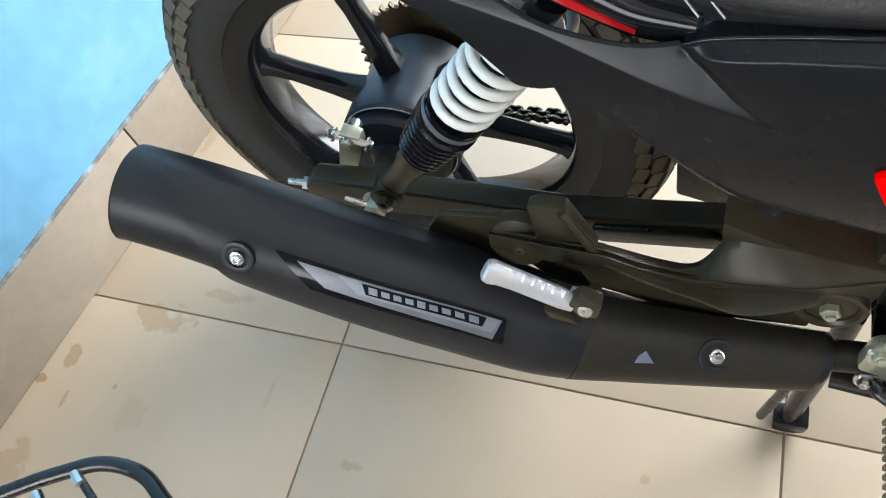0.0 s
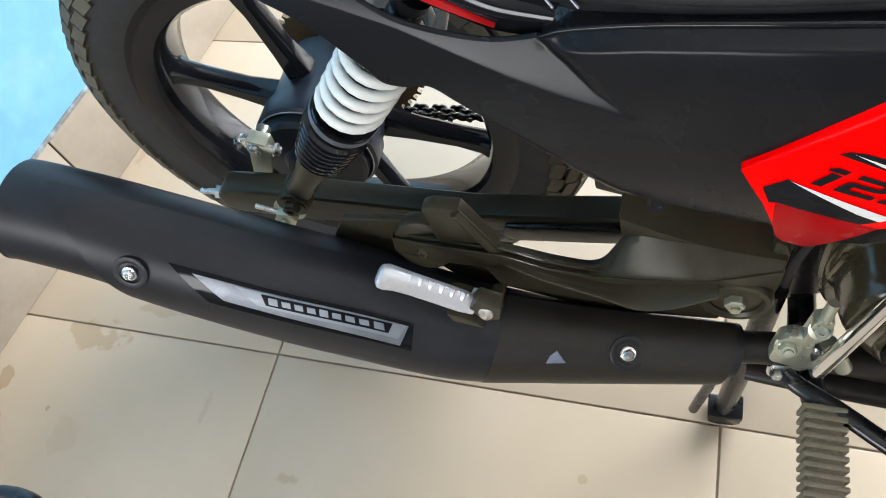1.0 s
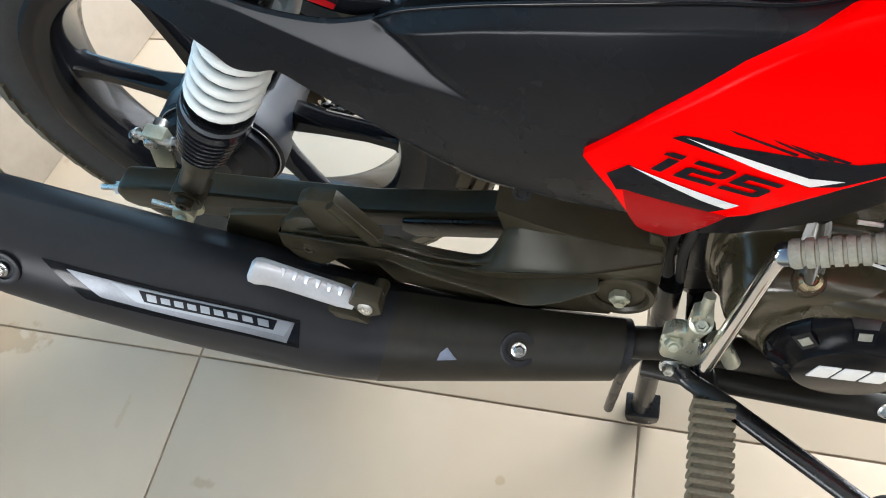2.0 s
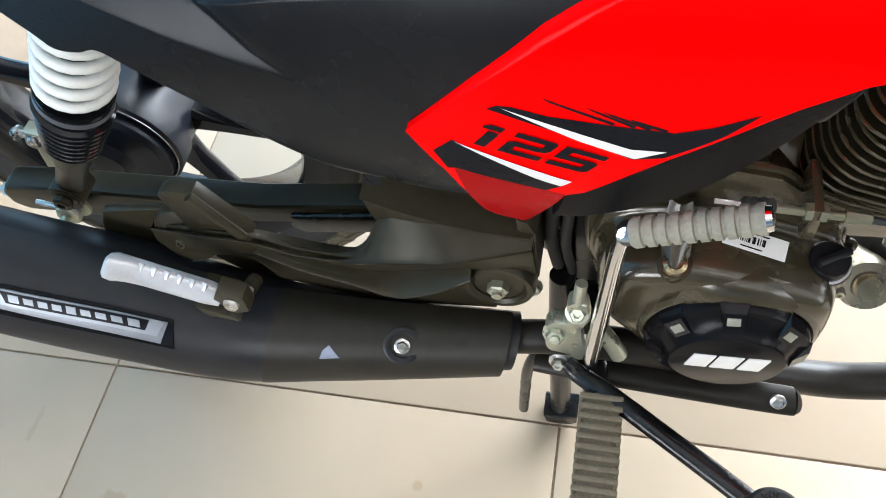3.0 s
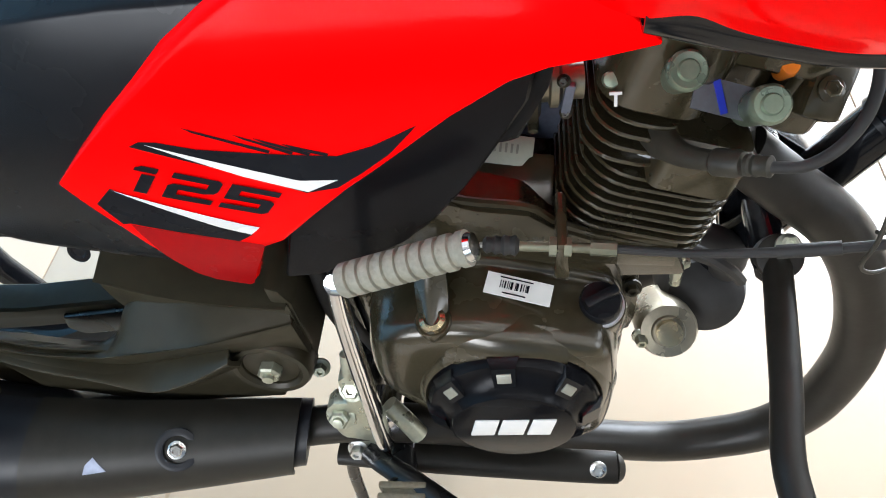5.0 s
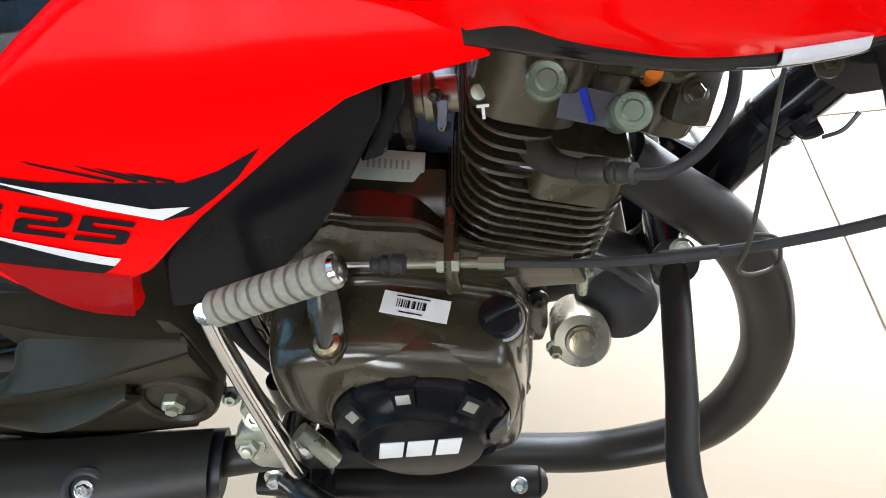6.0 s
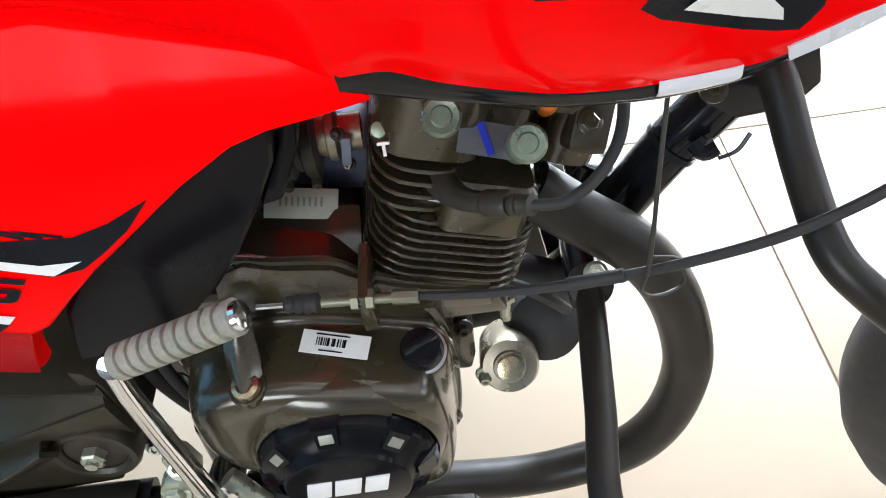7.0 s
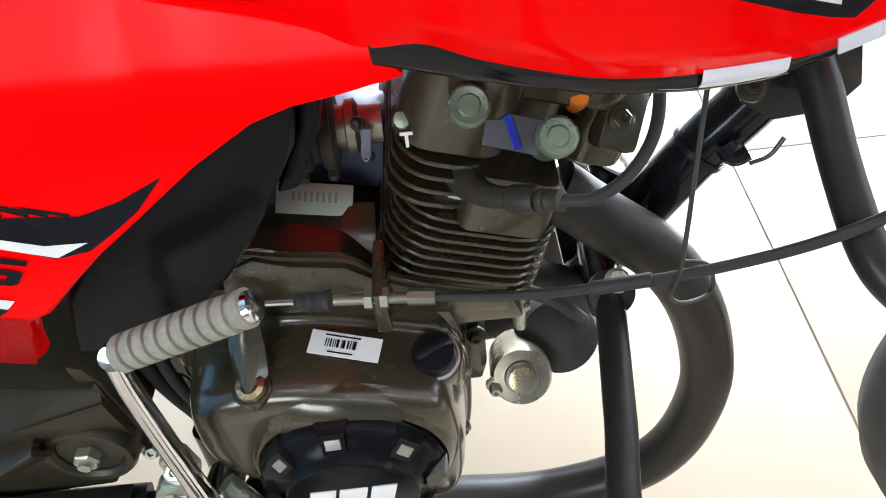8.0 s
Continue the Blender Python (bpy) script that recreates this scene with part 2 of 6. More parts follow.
def lathe(profile, a, b, segments=32):
    """Revolves (radius, height) pairs round the line from a towards b."""
    bm = bmesh.new()
    rings = []
    for r, h in profile:
        if r < 1e-6:
            rings.append([bm.verts.new((0, 0, h))])
        else:
            rings.append([bm.verts.new((r * math.cos(k * math.tau / segments), r * math.sin(k * math.tau / segments), h)) for k in range(segments)])
    for p, q in zip(rings, rings[1:]):
        for k in range(segments):
            j = (k + 1) % segments
            if len(p) == 1 and len(q) == 1:
                break
            if len(p) == 1:
                bm.faces.new((p[0], q[k], q[j]))
            elif len(q) == 1:
                bm.faces.new((p[k], p[j], q[0]))
            else:
                bm.faces.new((p[k], p[j], q[j], q[k]))
    for end in (rings[0], rings[-1]):
        if len(end) > 1 and rings[0] is not rings[-1] and not (abs(profile[0][0] - profile[-1][0]) < 1e-9 and abs(profile[0][1] - profile[-1][1]) < 1e-9):
            bm.faces.new(end)
    bm.transform(frame_of(a, b))
    return bm


def ring(profile, a, b, segments=48):
    """Revolves a closed (radius, height) outline round the line from a towards b."""
    bm = bmesh.new()
    rows = [[bm.verts.new((r * math.cos(k * math.tau / segments), r * math.sin(k * math.tau / segments), h)) for r, h in profile] for k in range(segments)]
    n = len(profile)
    for k in range(segments):
        p, q = rows[k], rows[(k + 1) % segments]
        for i in range(n):
            bm.faces.new((p[i], p[(i + 1) % n], q[(i + 1) % n], q[i]))
    bm.transform(frame_of(a, b))
    return bm


def curve_points(points, steps=8):
    """Catmull-Rom through the points; each may carry extra values."""
    pts = [np.array(p, float) for p in points]
    if len(pts) < 3:
        return [pts[0] + (pts[1] - pts[0]) * k / steps for k in range(steps + 1)]
    out = []
    ext = [2 * pts[0] - pts[1], *pts, 2 * pts[-1] - pts[-2]]
    for i in range(len(pts) - 1):
        p0, p1, p2, p3 = ext[i : i + 4]
        for k in range(steps):
            t = k / steps
            out.append(0.5 * (2 * p1 + (p2 - p0) * t + (2 * p0 - 5 * p1 + 4 * p2 - p3) * t * t + (3 * p1 - p0 - 3 * p2 + p3) * t**3))
    return [*out, pts[-1]]


def tube(points, radius, segments=14, steps=6, flat=1.0, smooth=True):
    """A tube through points (x, y, z) or (x, y, z, radius); flat squeezes it along its second axis."""
    pts = [(*p[:3], p[3] if len(p) > 3 else radius) for p in points]
    path = curve_points(pts, steps) if smooth else [np.array(p) for p in pts]
    bm = bmesh.new()
    rings, side = [], None
    for i, p in enumerate(path):
        d = Vector((path[min(i + 1, len(path) - 1)] - path[max(i - 1, 0)])[:3]).normalized()
        if side is None:
            side = d.cross(Vector((0, 0, 1)) if abs(d.z) < 0.9 else Vector((1, 0, 0))).normalized()
        side = (side - d * side.dot(d)).normalized()
        up = side.cross(d)
        c = Vector(p[:3])
        rings.append([bm.verts.new(c + float(p[3]) * (math.cos(k * math.tau / segments) * side + flat * math.sin(k * math.tau / segments) * up)) for k in range(segments)])
    for p, q in zip(rings, rings[1:]):
        for k in range(segments):
            j = (k + 1) % segments
            bm.faces.new((p[k], p[j], q[j], q[k]))
    bm.faces.new(rings[0])
    bm.faces.new(rings[-1])
    return bm


def prism(outline, y0, y1, bevel=0.003, segments=2, lean=None):
    """An outline of (x, z) with depth from y0 (near) to y1; lean(x, z) shifts it in y."""
    bm = bmesh.new()
    near = [bm.verts.new((x, y0, z)) for x, z in outline]
    far = [bm.verts.new((x, y1, z)) for x, z in outline]
    bm.faces.new(near)
    bm.faces.new(far[::-1])
    for k in range(len(outline)):
        j = (k + 1) % len(outline)
        bm.faces.new((near[k], near[j], far[j], far[k]))
    bmesh.ops.recalc_face_normals(bm, faces=bm.faces)
    bevelled(bm, bevel, segments, 20)
    if lean:
        for v in bm.verts:
            v.co.y += lean(v.co.x, v.co.z)
    return bm


def smooth_outline(points, steps=5):
    """A closed smooth outline through (x, z) points."""
    pts = [np.array(p, float) for p in points]
    n, out = len(pts), []
    for i in range(n):
        p0, p1, p2, p3 = pts[i - 1], pts[i], pts[(i + 1) % n], pts[(i + 2) % n]
        for k in range(steps):
            t = k / steps
            out.append(tuple(0.5 * (2 * p1 + (p2 - p0) * t + (2 * p0 - 5 * p1 + 4 * p2 - p3) * t * t + (3 * p1 - p0 - 3 * p2 + p3) * t**3)))
    return out


def skin(curves, nu=40, nv=6, thick=0.003, inward=(0, 1, 0)):
    """A shell that runs smoothly through several curves of (x, y, z), with a rim of the given thickness."""
    rows = []
    for c in curves:
        dense = np.array(curve_points(c, 12))
        s = np.r_[0, np.cumsum(np.linalg.norm(np.diff(dense, axis=0), axis=1))]
        at = np.linspace(0, s[-1], nu)
        rows.append(np.stack([np.interp(at, s, dense[:, k]) for k in range(3)], -1))
    cols = [curve_points([r[i] for r in rows], nv) for i in range(nu)]
    bm = bmesh.new()
    front = [[bm.verts.new(p) for p in col] for col in cols]
    shift = Vector(inward) * thick
    back = [[bm.verts.new(Vector(p) + shift) for p in col] for col in cols]
    m = len(cols[0])
    for i in range(nu - 1):
        for k in range(m - 1):
            bm.faces.new((front[i][k], front[i + 1][k], front[i + 1][k + 1], front[i][k + 1]))
            bm.faces.new((back[i][k + 1], back[i + 1][k + 1], back[i + 1][k], back[i][k]))
    loop = [(i, 0) for i in range(nu)] + [(nu - 1, k) for k in range(1, m)] + [(i, m - 1) for i in range(nu - 2, -1, -1)] + [(0, k) for k in range(m - 2, 0, -1)]
    for (a, b), (c, d) in zip(loop, loop[1:] + loop[:1]):
        bm.faces.new((front[a][b], back[a][b], back[c][d], front[c][d]))
    return bm


def hex_bolt(at, out, radius=0.006, height=0.005, washer=1.45):
    """Hexagon head with a flange, facing along out."""
    at, out = Vector(at), Vector(out).normalized()
    flange = lathe([(0.0, -0.001), (radius * washer, -0.001), (radius * washer, 0.0012), (radius * 0.9, 0.002), (0, 0.002)], at, at + out, 20)
    head = lathe([(radius, 0.001), (radius, height * 0.8), (radius * 0.8, height), (radius * 0.45, height), (radius * 0.4, height * 0.75), (0, height * 0.75)], at, at + out, 6)
    return joined(flange, head)


# ---- the room ----
def wall(name, m, size, mat, label):
    """A wall with thickness, standing on its base."""
    ob = part(name, box(size, pose(0, 0, size[2] / 2), 0.0), mat, None)
    ob.matrix_basis = m
    return tagged(ob, label, "wall", kind="structure")


WALL_TURN = -8.5
west = pose(-0.576, -0.165, 0, 0, 0, WALL_TURN)
wall("wall_west", west @ pose(-0.075, 1.85, 0.155), (0.15, 5.3, 2.85), M_BLUE, "sky-blue painted plaster wall above a cream skirting")
# unseen stretch of wall; its opening is added for the west lamp
for name, y, sy, z, sz in (("wall_west_b", -2.0, 2.4, 0.155, 0.595), ("wall_west_c", -2.0, 2.4, 2.35, 0.655), ("wall_west_d", -3.05, 0.3, 0.75, 1.6)):
    wall(name, west @ pose(-0.075, y, z), (0.15, sy, sz), M_GREYWALL, "unseen dark grey wall round an opening added for the west lamp")
# unseen south wall; its opening is added for the south lamp
for name, x, sx, z, sz in (("wall_south_a", -1.3, 0.7, 0, 3.0), ("wall_south_b", 3.95, 2.1, 0, 3.0), ("wall_south_c", 0.975, 3.85, 2.45, 0.55)):
    wall(name, pose(x, -3.2, z), (sx, 0.15, sz), M_GREYWALL, "unseen dark grey wall round an opening added for the south lamp")
for name, y, sy, z, sz in (("wall_east_a", -2.85, 0.9, 0, 3.0), ("wall_east_b", 2.85, 0.9, 0, 3.0), ("wall_east_c", 0.0, 4.8, 2.65, 0.35)):
    wall(name, pose(5.0, y, z), (0.15, sy, sz), M_WHITE, "off-white wall round a wide glazed opening")
for name, x, sx, z, sz in (("wall_north_a", -0.15, 1.1, 0, 3.0), ("wall_north_b", 4.6, 0.9, 0, 3.0), ("wall_north_c", 2.275, 3.75, 2.65, 0.35)):
    wall(name, pose(x, 3.1, z), (sx, 0.15, sz), M_WHITE, "off-white wall round the open shop front")
tagged(part("ceiling", box((7.0, 7.0, 0.1), pose(1.9, 0, 3.05), 0), M_WHITE, None), "flat white ceiling", "ceiling", kind="structure")
tagged(part("ground", box((60, 60, 0.1), pose(0, 0, -0.07), 0), M_GROUT, None), "bare ground under and outside the room", "ground", kind="structure")

# lit tube lights on the ceiling
tube_light = thing("ceiling_light", "lit white tube light in a slim white batten", "ceiling light", (1.2, -0.3, 2.96), "ceiling tube lights")
part("batten", box((0.09, 1.24, 0.04), pose(0, 0, 0.02), 0.004), M_WHITE, tube_light)
part("diffuser", lathe([(0, 0), (0.026, 0.0), (0.03, 0.01), (0.03, 1.19), (0.026, 1.2), (0, 1.2)], (0, -0.6, -0.025), (0, 0.6, -0.025), 20), M_GLOW, tube_light, "glowing white tube")
for y in (-0.612, 0.612):
    part("end_cap", box((0.066, 0.024, 0.066), pose(0, y, -0.02), 0.006), M_WHITE, tube_light)
for x, y, turn in ((0.45, -1.55, 90), (1.9, -1.55, 90), (3.3, -1.9, 0)):
    copy_thing(tube_light, pose(x, y, 2.96, 0, 0, turn))

# cream skirting tiles along the blue wall
skirting = thing("baseboard", "cream glazed skirting tiles with a grubby painted top edge", "skirting", (-0.576, -0.165, 0), kind="structure")
skirting.rotation_euler = (0, 0, radians(WALL_TURN))
tile = None
for k in range(-6, 7):
    if tile is None:
        tile = part("tile", box((0.02, 0.597, 0.155), None, 0.002), M_SKIRT, skirting)
    else:
        tile = new("tile", tile.data)
        tile.parent = skirting
    tile.location = (-0.007, 0.3 + 0.6 * k - 0.36, 0.0785)
part("mortar_line", box((0.024, 8.0, 0.008), pose(-0.009, 0, 0.159), 0.003), M_MORTAR, skirting, "grubby grey mortar along the top")
part("grout_strip", box((0.012, 8.0, 0.154), pose(-0.012, 0, 0.077), 0.0), M_GROUT, skirting)

# ---- the motorcycle ----
bike = thing("motorcycle", "red and black commuter motorcycle on its centre stand", "motorcycle")
AXLE = Vector((0.0, 0.05, 0.313))


def rear_wheel():
    """Tyre with tread blocks, cast six-spoke rim, hub with brake drum, arm and sprocket."""
    a, b = AXLE, AXLE + Vector((0, -1, 0))
    rim = part("rear_wheel", ring([(0.197, -0.03), (0.21, -0.026), (0.218, -0.032), (0.226, -0.034), (0.226, -0.039), (0.212, -0.04), (0.195, -0.036), (0.19, -0.03), (0.186, 0), (0.19, 0.03), (0.195, 0.036),
                                   (0.212, 0.04), (0.226, 0.039), (0.226, 0.034), (0.218, 0.032), (0.21, 0.026), (0.197, 0.03), (0.2, 0.0)], a, b, 96), M_GLOSSBLACK, bike, "satin black cast rim")
    sec = [(0.215, -0.034), (0.228, -0.042), (0.245, -0.0465), (0.26, -0.0465), (0.277, -0.041), (0.291, -0.026), (0.2985, 0.0), (0.291, 0.026), (0.277, 0.041), (0.26, 0.0465), (0.245, 0.0465), (0.228, 0.042), (0.215, 0.034)]
    part("tyre", ring(sec, a, b, 96), M_RUBBER, rim, "black tyre with chunky tread and moulding hairs")
    tread = bmesh.new()
    m = frame_of(a, b)
    for k in range(64):
        for row, (r, h, tilt) in enumerate(((0.266, -0.046, 76), (0.2815, -0.0385, 56), (0.295, -0.021, 27), (0.3015, 0.0, 0), (0.295, 0.021, -27), (0.2815, 0.0385, -56), (0.266, 0.046, -76))):
            ang = (k + (0.5 if row % 2 else 0)) * math.tau / 64
            spot = Matrix.Rotation(ang, 4, "Z") @ Matrix.Translation((r, 0, h)) @ Matrix.Rotation(radians(tilt), 4, "Y") @ Matrix.Rotation(radians(10 if row < 3 else -10 if row > 3 else 0), 4, "X")
            bmesh.ops.create_cube(tread, size=1.0, matrix=m @ spot @ Matrix.Diagonal((0.006, 0.0245, 0.0142, 1)))
    tagged(part("tread", tread, M_TREAD, rim), kind="stuff")
    hairs = bmesh.new()
    for k in range(60):
        ang = k * math.tau / 60 + 0.02 * math.sin(k * 7)
        spot = Matrix.Rotation(ang, 4, "Z") @ Matrix.Translation((0.3 + 0.004, 0, -0.036)) @ Matrix.Rotation(radians(60 + 20 * math.sin(k * 3)), 4, "Y")
        bmesh.ops.create_cone(hairs, cap_ends=True, segments=5, radius1=0.0007, radius2=0.0004, depth=0.011, matrix=m @ spot)
    tagged(part("moulding_hairs", hairs, M_RUBBER, rim), kind="stuff")
    part("hub", lathe([(0.0, -0.05), (0.06, -0.05), (0.066, -0.045), (0.066, 0.03), (0.07, 0.036), (0.07, 0.062), (0.066, 0.066), (0, 0.066)], a, b, 48), M_BLUEGREY, rim, "blue-black painted hub")
    for k in range(6):
        ang = radians(165 + 60 * k)
        d, n = Vector((math.cos(ang), 0, math.sin(ang))), Vector((math.sin(ang), 0, -math.cos(ang)))
        bm = bmesh.new()
        rows = []
        for r, w, t, y in ((0.055, 0.017, 0.016, -0.002), (0.1, 0.0105, 0.013, -0.002), (0.15, 0.0088, 0.012, 0.0), (0.18, 0.0105, 0.013, 0.0), (0.2, 0.018, 0.02, 0.0)):
            c = AXLE + d * r + Vector((0, y, 0))
            rows.append([bm.verts.new(c + n * w * i + Vector((0, t * j, 0))) for i, j in ((-1, -0.5), (-0.6, -1), (0.6, -1), (1, -0.5), (1, 0.6), (0.6, 1), (-0.6, 1), (-1, 0.6))])
        for p, q in zip(rows, rows[1:]):
            for i in range(8):
                bm.faces.new((p[i], p[(i + 1) % 8], q[(i + 1) % 8], q[i]))
        part("spoke", bm, M_GLOSSBLACK, rim)
    part("brake_drum", lathe([(0.0, 0.06), (0.0625, 0.06), (0.0625, 0.075), (0.058, 0.08), (0.03, 0.085), (0.022, 0.094), (0, 0.094)], a, b, 48), M_BLUEGREY, rim, "dark brake drum plate")
    part("drum_lip", ring([(0.0635, 0.058), (0.067, 0.058), (0.067, 0.066), (0.0635, 0.066)], a, b, 48), M_ALLOY, rim, "thin bright machined lip")
    rim_line = []
    for k in range(40):
        for f, r in ((0.0, 0.086), (0.3, 0.0875), (0.42, 0.0935), (0.58, 0.0935), (0.7, 0.0875)):
            ang = (k + f) * math.tau / 40
            rim_line.append((AXLE.x + r * math.cos(ang), AXLE.z + r * math.sin(ang)))
    teeth = prism(rim_line, AXLE.y + 0.066, AXLE.y + 0.072, 0.0)
    part("sprocket", teeth, M_SPROCKET, rim, "oily brown toothed sprocket")


rear_wheel()

# brake arm and rod on the drum
arm = part("brake_arm", prism([(-0.064, 0.313), (-0.046, 0.372), (-0.03, 0.384), (-0.02, 0.378), (-0.021, 0.362), (-0.04, 0.316), (-0.052, 0.309)], -0.052, -0.047, 0.0015), M_ZINC, bike, "zinc-plated brake arm")
part("clamp_block", prism([(-0.043, 0.37), (-0.037, 0.388), (-0.016, 0.382), (-0.017, 0.366)], -0.062, -0.046, 0.002), M_ZINC, arm)
part("cam_shaft", lathe([(0, 0), (0.0075, 0), (0.0075, 0.03), (0.006, 0.032), (0, 0.032)], (-0.03, -0.035, 0.376), (-0.03, -1, 0.376), 18), M_STEEL, arm)
part("pinch_bolt", tube([(-0.046, -0.06, 0.385), (-0.006, -0.06, 0.372)], 0.0036, 10), M_STEEL, arm)
part("bolt", hex_bolt((-0.044, -0.06, 0.384), (-1, 0, 0.3), 0.0055, 0.006), M_STEEL, arm)
part("bolt", hex_bolt((-0.009, -0.06, 0.373), (1, 0, -0.3), 0.0055, 0.006), M_STEEL, arm)

# drive chain on the far side
links = bmesh.new()
for run, (z0, z1, x0, x1) in enumerate(((0.222, 0.235, 0.0, 0.47), (0.404, 0.36, 0.0, 0.47))):
    n = 38
    for k in range(n):
        t = (k + 0.5) / n
        c = Matrix.Translation((x0 + (x1 - x0) * t, 0.119 + (0.004 if k % 2 else 0.0), z0 + (z1 - z0) * t)) @ Matrix.Rotation(-math.atan2(z1 - z0, x1 - x0), 4, "Y")
        for side in (-1, 1):
            for dx in (-0.0042, 0.0042):
                bmesh.ops.create_cone(links, cap_ends=True, segments=10, radius1=0.0062, radius2=0.0062, depth=0.002, matrix=c @ Matrix.Translation((dx, side * (0.006 if k % 2 else 0.004), 0)) @ Matrix.Rotation(radians(90), 4, "X"))
        bmesh.ops.create_cone(links, cap_ends=True, segments=8, radius1=0.0042, radius2=0.0042, depth=0.016, matrix=c @ Matrix.Translation((0.006, 0, 0)) @ Matrix.Rotation(radians(90), 4, "X"))
tagged(part("drive_chain", links, M_CHAIN, bike, "oily black roller chain"), kind="stuff")

# swing arm
swing = part("swingarm", prism([(-0.085, 0.33), (-0.075, 0.342), (-0.02, 0.345), (0.05, 0.343), (0.2, 0.341), (0.29, 0.351), (0.36, 0.361), (0.46, 0.373), (0.46, 0.34), (0.36, 0.333), (0.2, 0.314), (0.1, 0.306), (0.03, 0.3), (-0.07, 0.302), (-0.085, 0.312)], -0.096, -0.067, 0.006, 3), M_FRAME, bike, "grey-brown swing arm")
part("far_arm", prism([(-0.085, 0.33), (-0.02, 0.345), (0.2, 0.341), (0.46, 0.373), (0.46, 0.34), (0.2, 0.314), (0.03, 0.3), (-0.085, 0.312)], 0.15, 0.18, 0.006, 2), M_FRAME, swing)
part("arm_strip", prism([(0.232, 0.335), (0.25, 0.3365), (0.345, 0.35), (0.352, 0.34), (0.35, 0.324), (0.3, 0.317), (0.24, 0.309), (0.228, 0.318)], -0.1000, -0.0920, 0.003, 2), M_STAND, swing, "black strip on the arm")
part("cross_tube", tube([(0.4, -0.08, 0.352), (0.4, 0.16, 0.352)], 0.014, 14), M_FRAME, swing)
part("adjuster_bolt", joined(tube([(-0.112, -0.085, 0.321), (-0.08, -0.085, 0.322)], 0.0035, 10), lathe([(0, 0), (0.008, 0), (0.008, 0.006), (0, 0.006)], (-0.092, -0.085, 0.3215), (-0.08, -0.085, 0.3215), 6)), M_STEEL, swing, "bright chain adjuster bolt")
part("axle_nut", joined(lathe([(0, 0), (0.017, 0), (0.017, 0.003), (0, 0.003)], (0.008, -0.104, 0.335), (0.008, -1, 0.335), 24), lathe([(0, 0), (0.0125, 0), (0.0125, 0.013), (0.009, 0.015), (0, 0.015)], (0.008, -0.106, 0.335), (0.008, -1, 0.335), 6), lathe([(0, 0), (0.0055, 0), (0.0055, 0.012), (0, 0.012)], (0.008, -0.12, 0.335), (0.008, -1, 0.335), 12)), M_ZINC, swing, "zinc-plated axle nut with thread end")
part("split_pin", tube([(-0.026, -0.11, 0.343), (0.0, -0.112, 0.338)], 0.003, 8), M_STEEL, swing)


# shock absorber
def shock():
    low, top = Vector((0.031, -0.108, 0.371)), Vector((0.215, -0.111, 0.632))
    d = (top - low).normalized()
    at = lambda s: low + d * s
    body = part("shock_absorber", lathe([(0.0, 0.0), (0.013, 0.0), (0.0135, 0.05), (0.016, 0.06), (0.016, 0.2), (0, 0.2)], at(0), top, 28), M_FRAME, bike, "grey-brown lower shock tube")
    part("eye", lathe([(0.007, -0.014), (0.016, -0.014), (0.016, 0.014), (0.007, 0.014)], at(0), at(0) + Vector((0, -1, 0)), 28), M_FRAME, body)
    part("eye_bolt", hex_bolt(at(0) + Vector((0, -0.014, 0)), (0, -1, 0), 0.009, 0.008), M_FRAME, body)
    ribs = []
    for k in range(7):
        s = 0.09 + 0.0082 * k
        r = 0.0205 + 0.0009 * k
        ribs += [(r, s), (r + 0.0036, s + 0.0022), (r + 0.0036, s + 0.0055), (r, s + 0.0072)]
    part("bellows", lathe([(0.0, 0.09), *ribs, (0.026, 0.148), (0.028, 0.152), (0.028, 0.166), (0, 0.166)], at(0), top, 36), M_GLOSSBLACK, body, "black ribbed dust boot")
    part("label", ring([(0.0282, 0.155), (0.0285, 0.155), (0.0285, 0.161), (0.0282, 0.161)], at(0), top, 36), M_FOIL, body, "silver and red sticker band")
    part("inner_tube", lathe([(0.0, 0.16), (0.012, 0.16), (0.012, 0.31), (0, 0.31)], at(0), top, 24), M_GLOSSBLACK, body)
    coil = []
    for k in range(8 * 20 + 1):
        ang = k * math.tau / 20
        coil.append((0.0245 * math.cos(ang), 0.0245 * math.sin(ang), 0.17 + 0.0162 * k / 20))
    m = frame_of(at(0), top)
    part("spring", tube([tuple(m @ Vector(p)) for p in coil], 0.0043, 12, smooth=False), M_SPRING, body, "thick white coil spring")
    part("paint_mark", tube([tuple(m @ Vector(p)) for p in coil[96:108]], 0.0047, 12, smooth=False), M_YELLOW, body, "yellow paint mark")


shock()

# ---- exhaust ----
MUF = [(-0.166, -0.207, 0.462, 0.0442), (-0.158, -0.205, 0.459, 0.0448), (-0.099, -0.203, 0.437, 0.046), (-0.036, -0.2, 0.402, 0.049), (0.046, -0.198, 0.366, 0.0505), (0.119, -0.195, 0.336, 0.0503), (0.206, -0.192, 0.2985, 0.0462), (0.284, -0.188, 0.291, 0.038), (0.366, -0.182, 0.289, 0.031), (0.445, -0.178, 0.294, 0.0246)]
MUF_PATH = np.array(curve_points(MUF, 10))
MUF_AXIS = Vector((0.61, 0.03, -0.175)).normalized()
MUF_OUT = (Vector((0, -0.66, 0.75)) - MUF_AXIS * Vector((0, -0.66, 0.75)).dot(MUF_AXIS)).normalized()
MUF_DOWN = MUF_OUT.cross(MUF_AXIS).normalized()
if MUF_DOWN.z > 0:
    MUF_DOWN = -MUF_DOWN


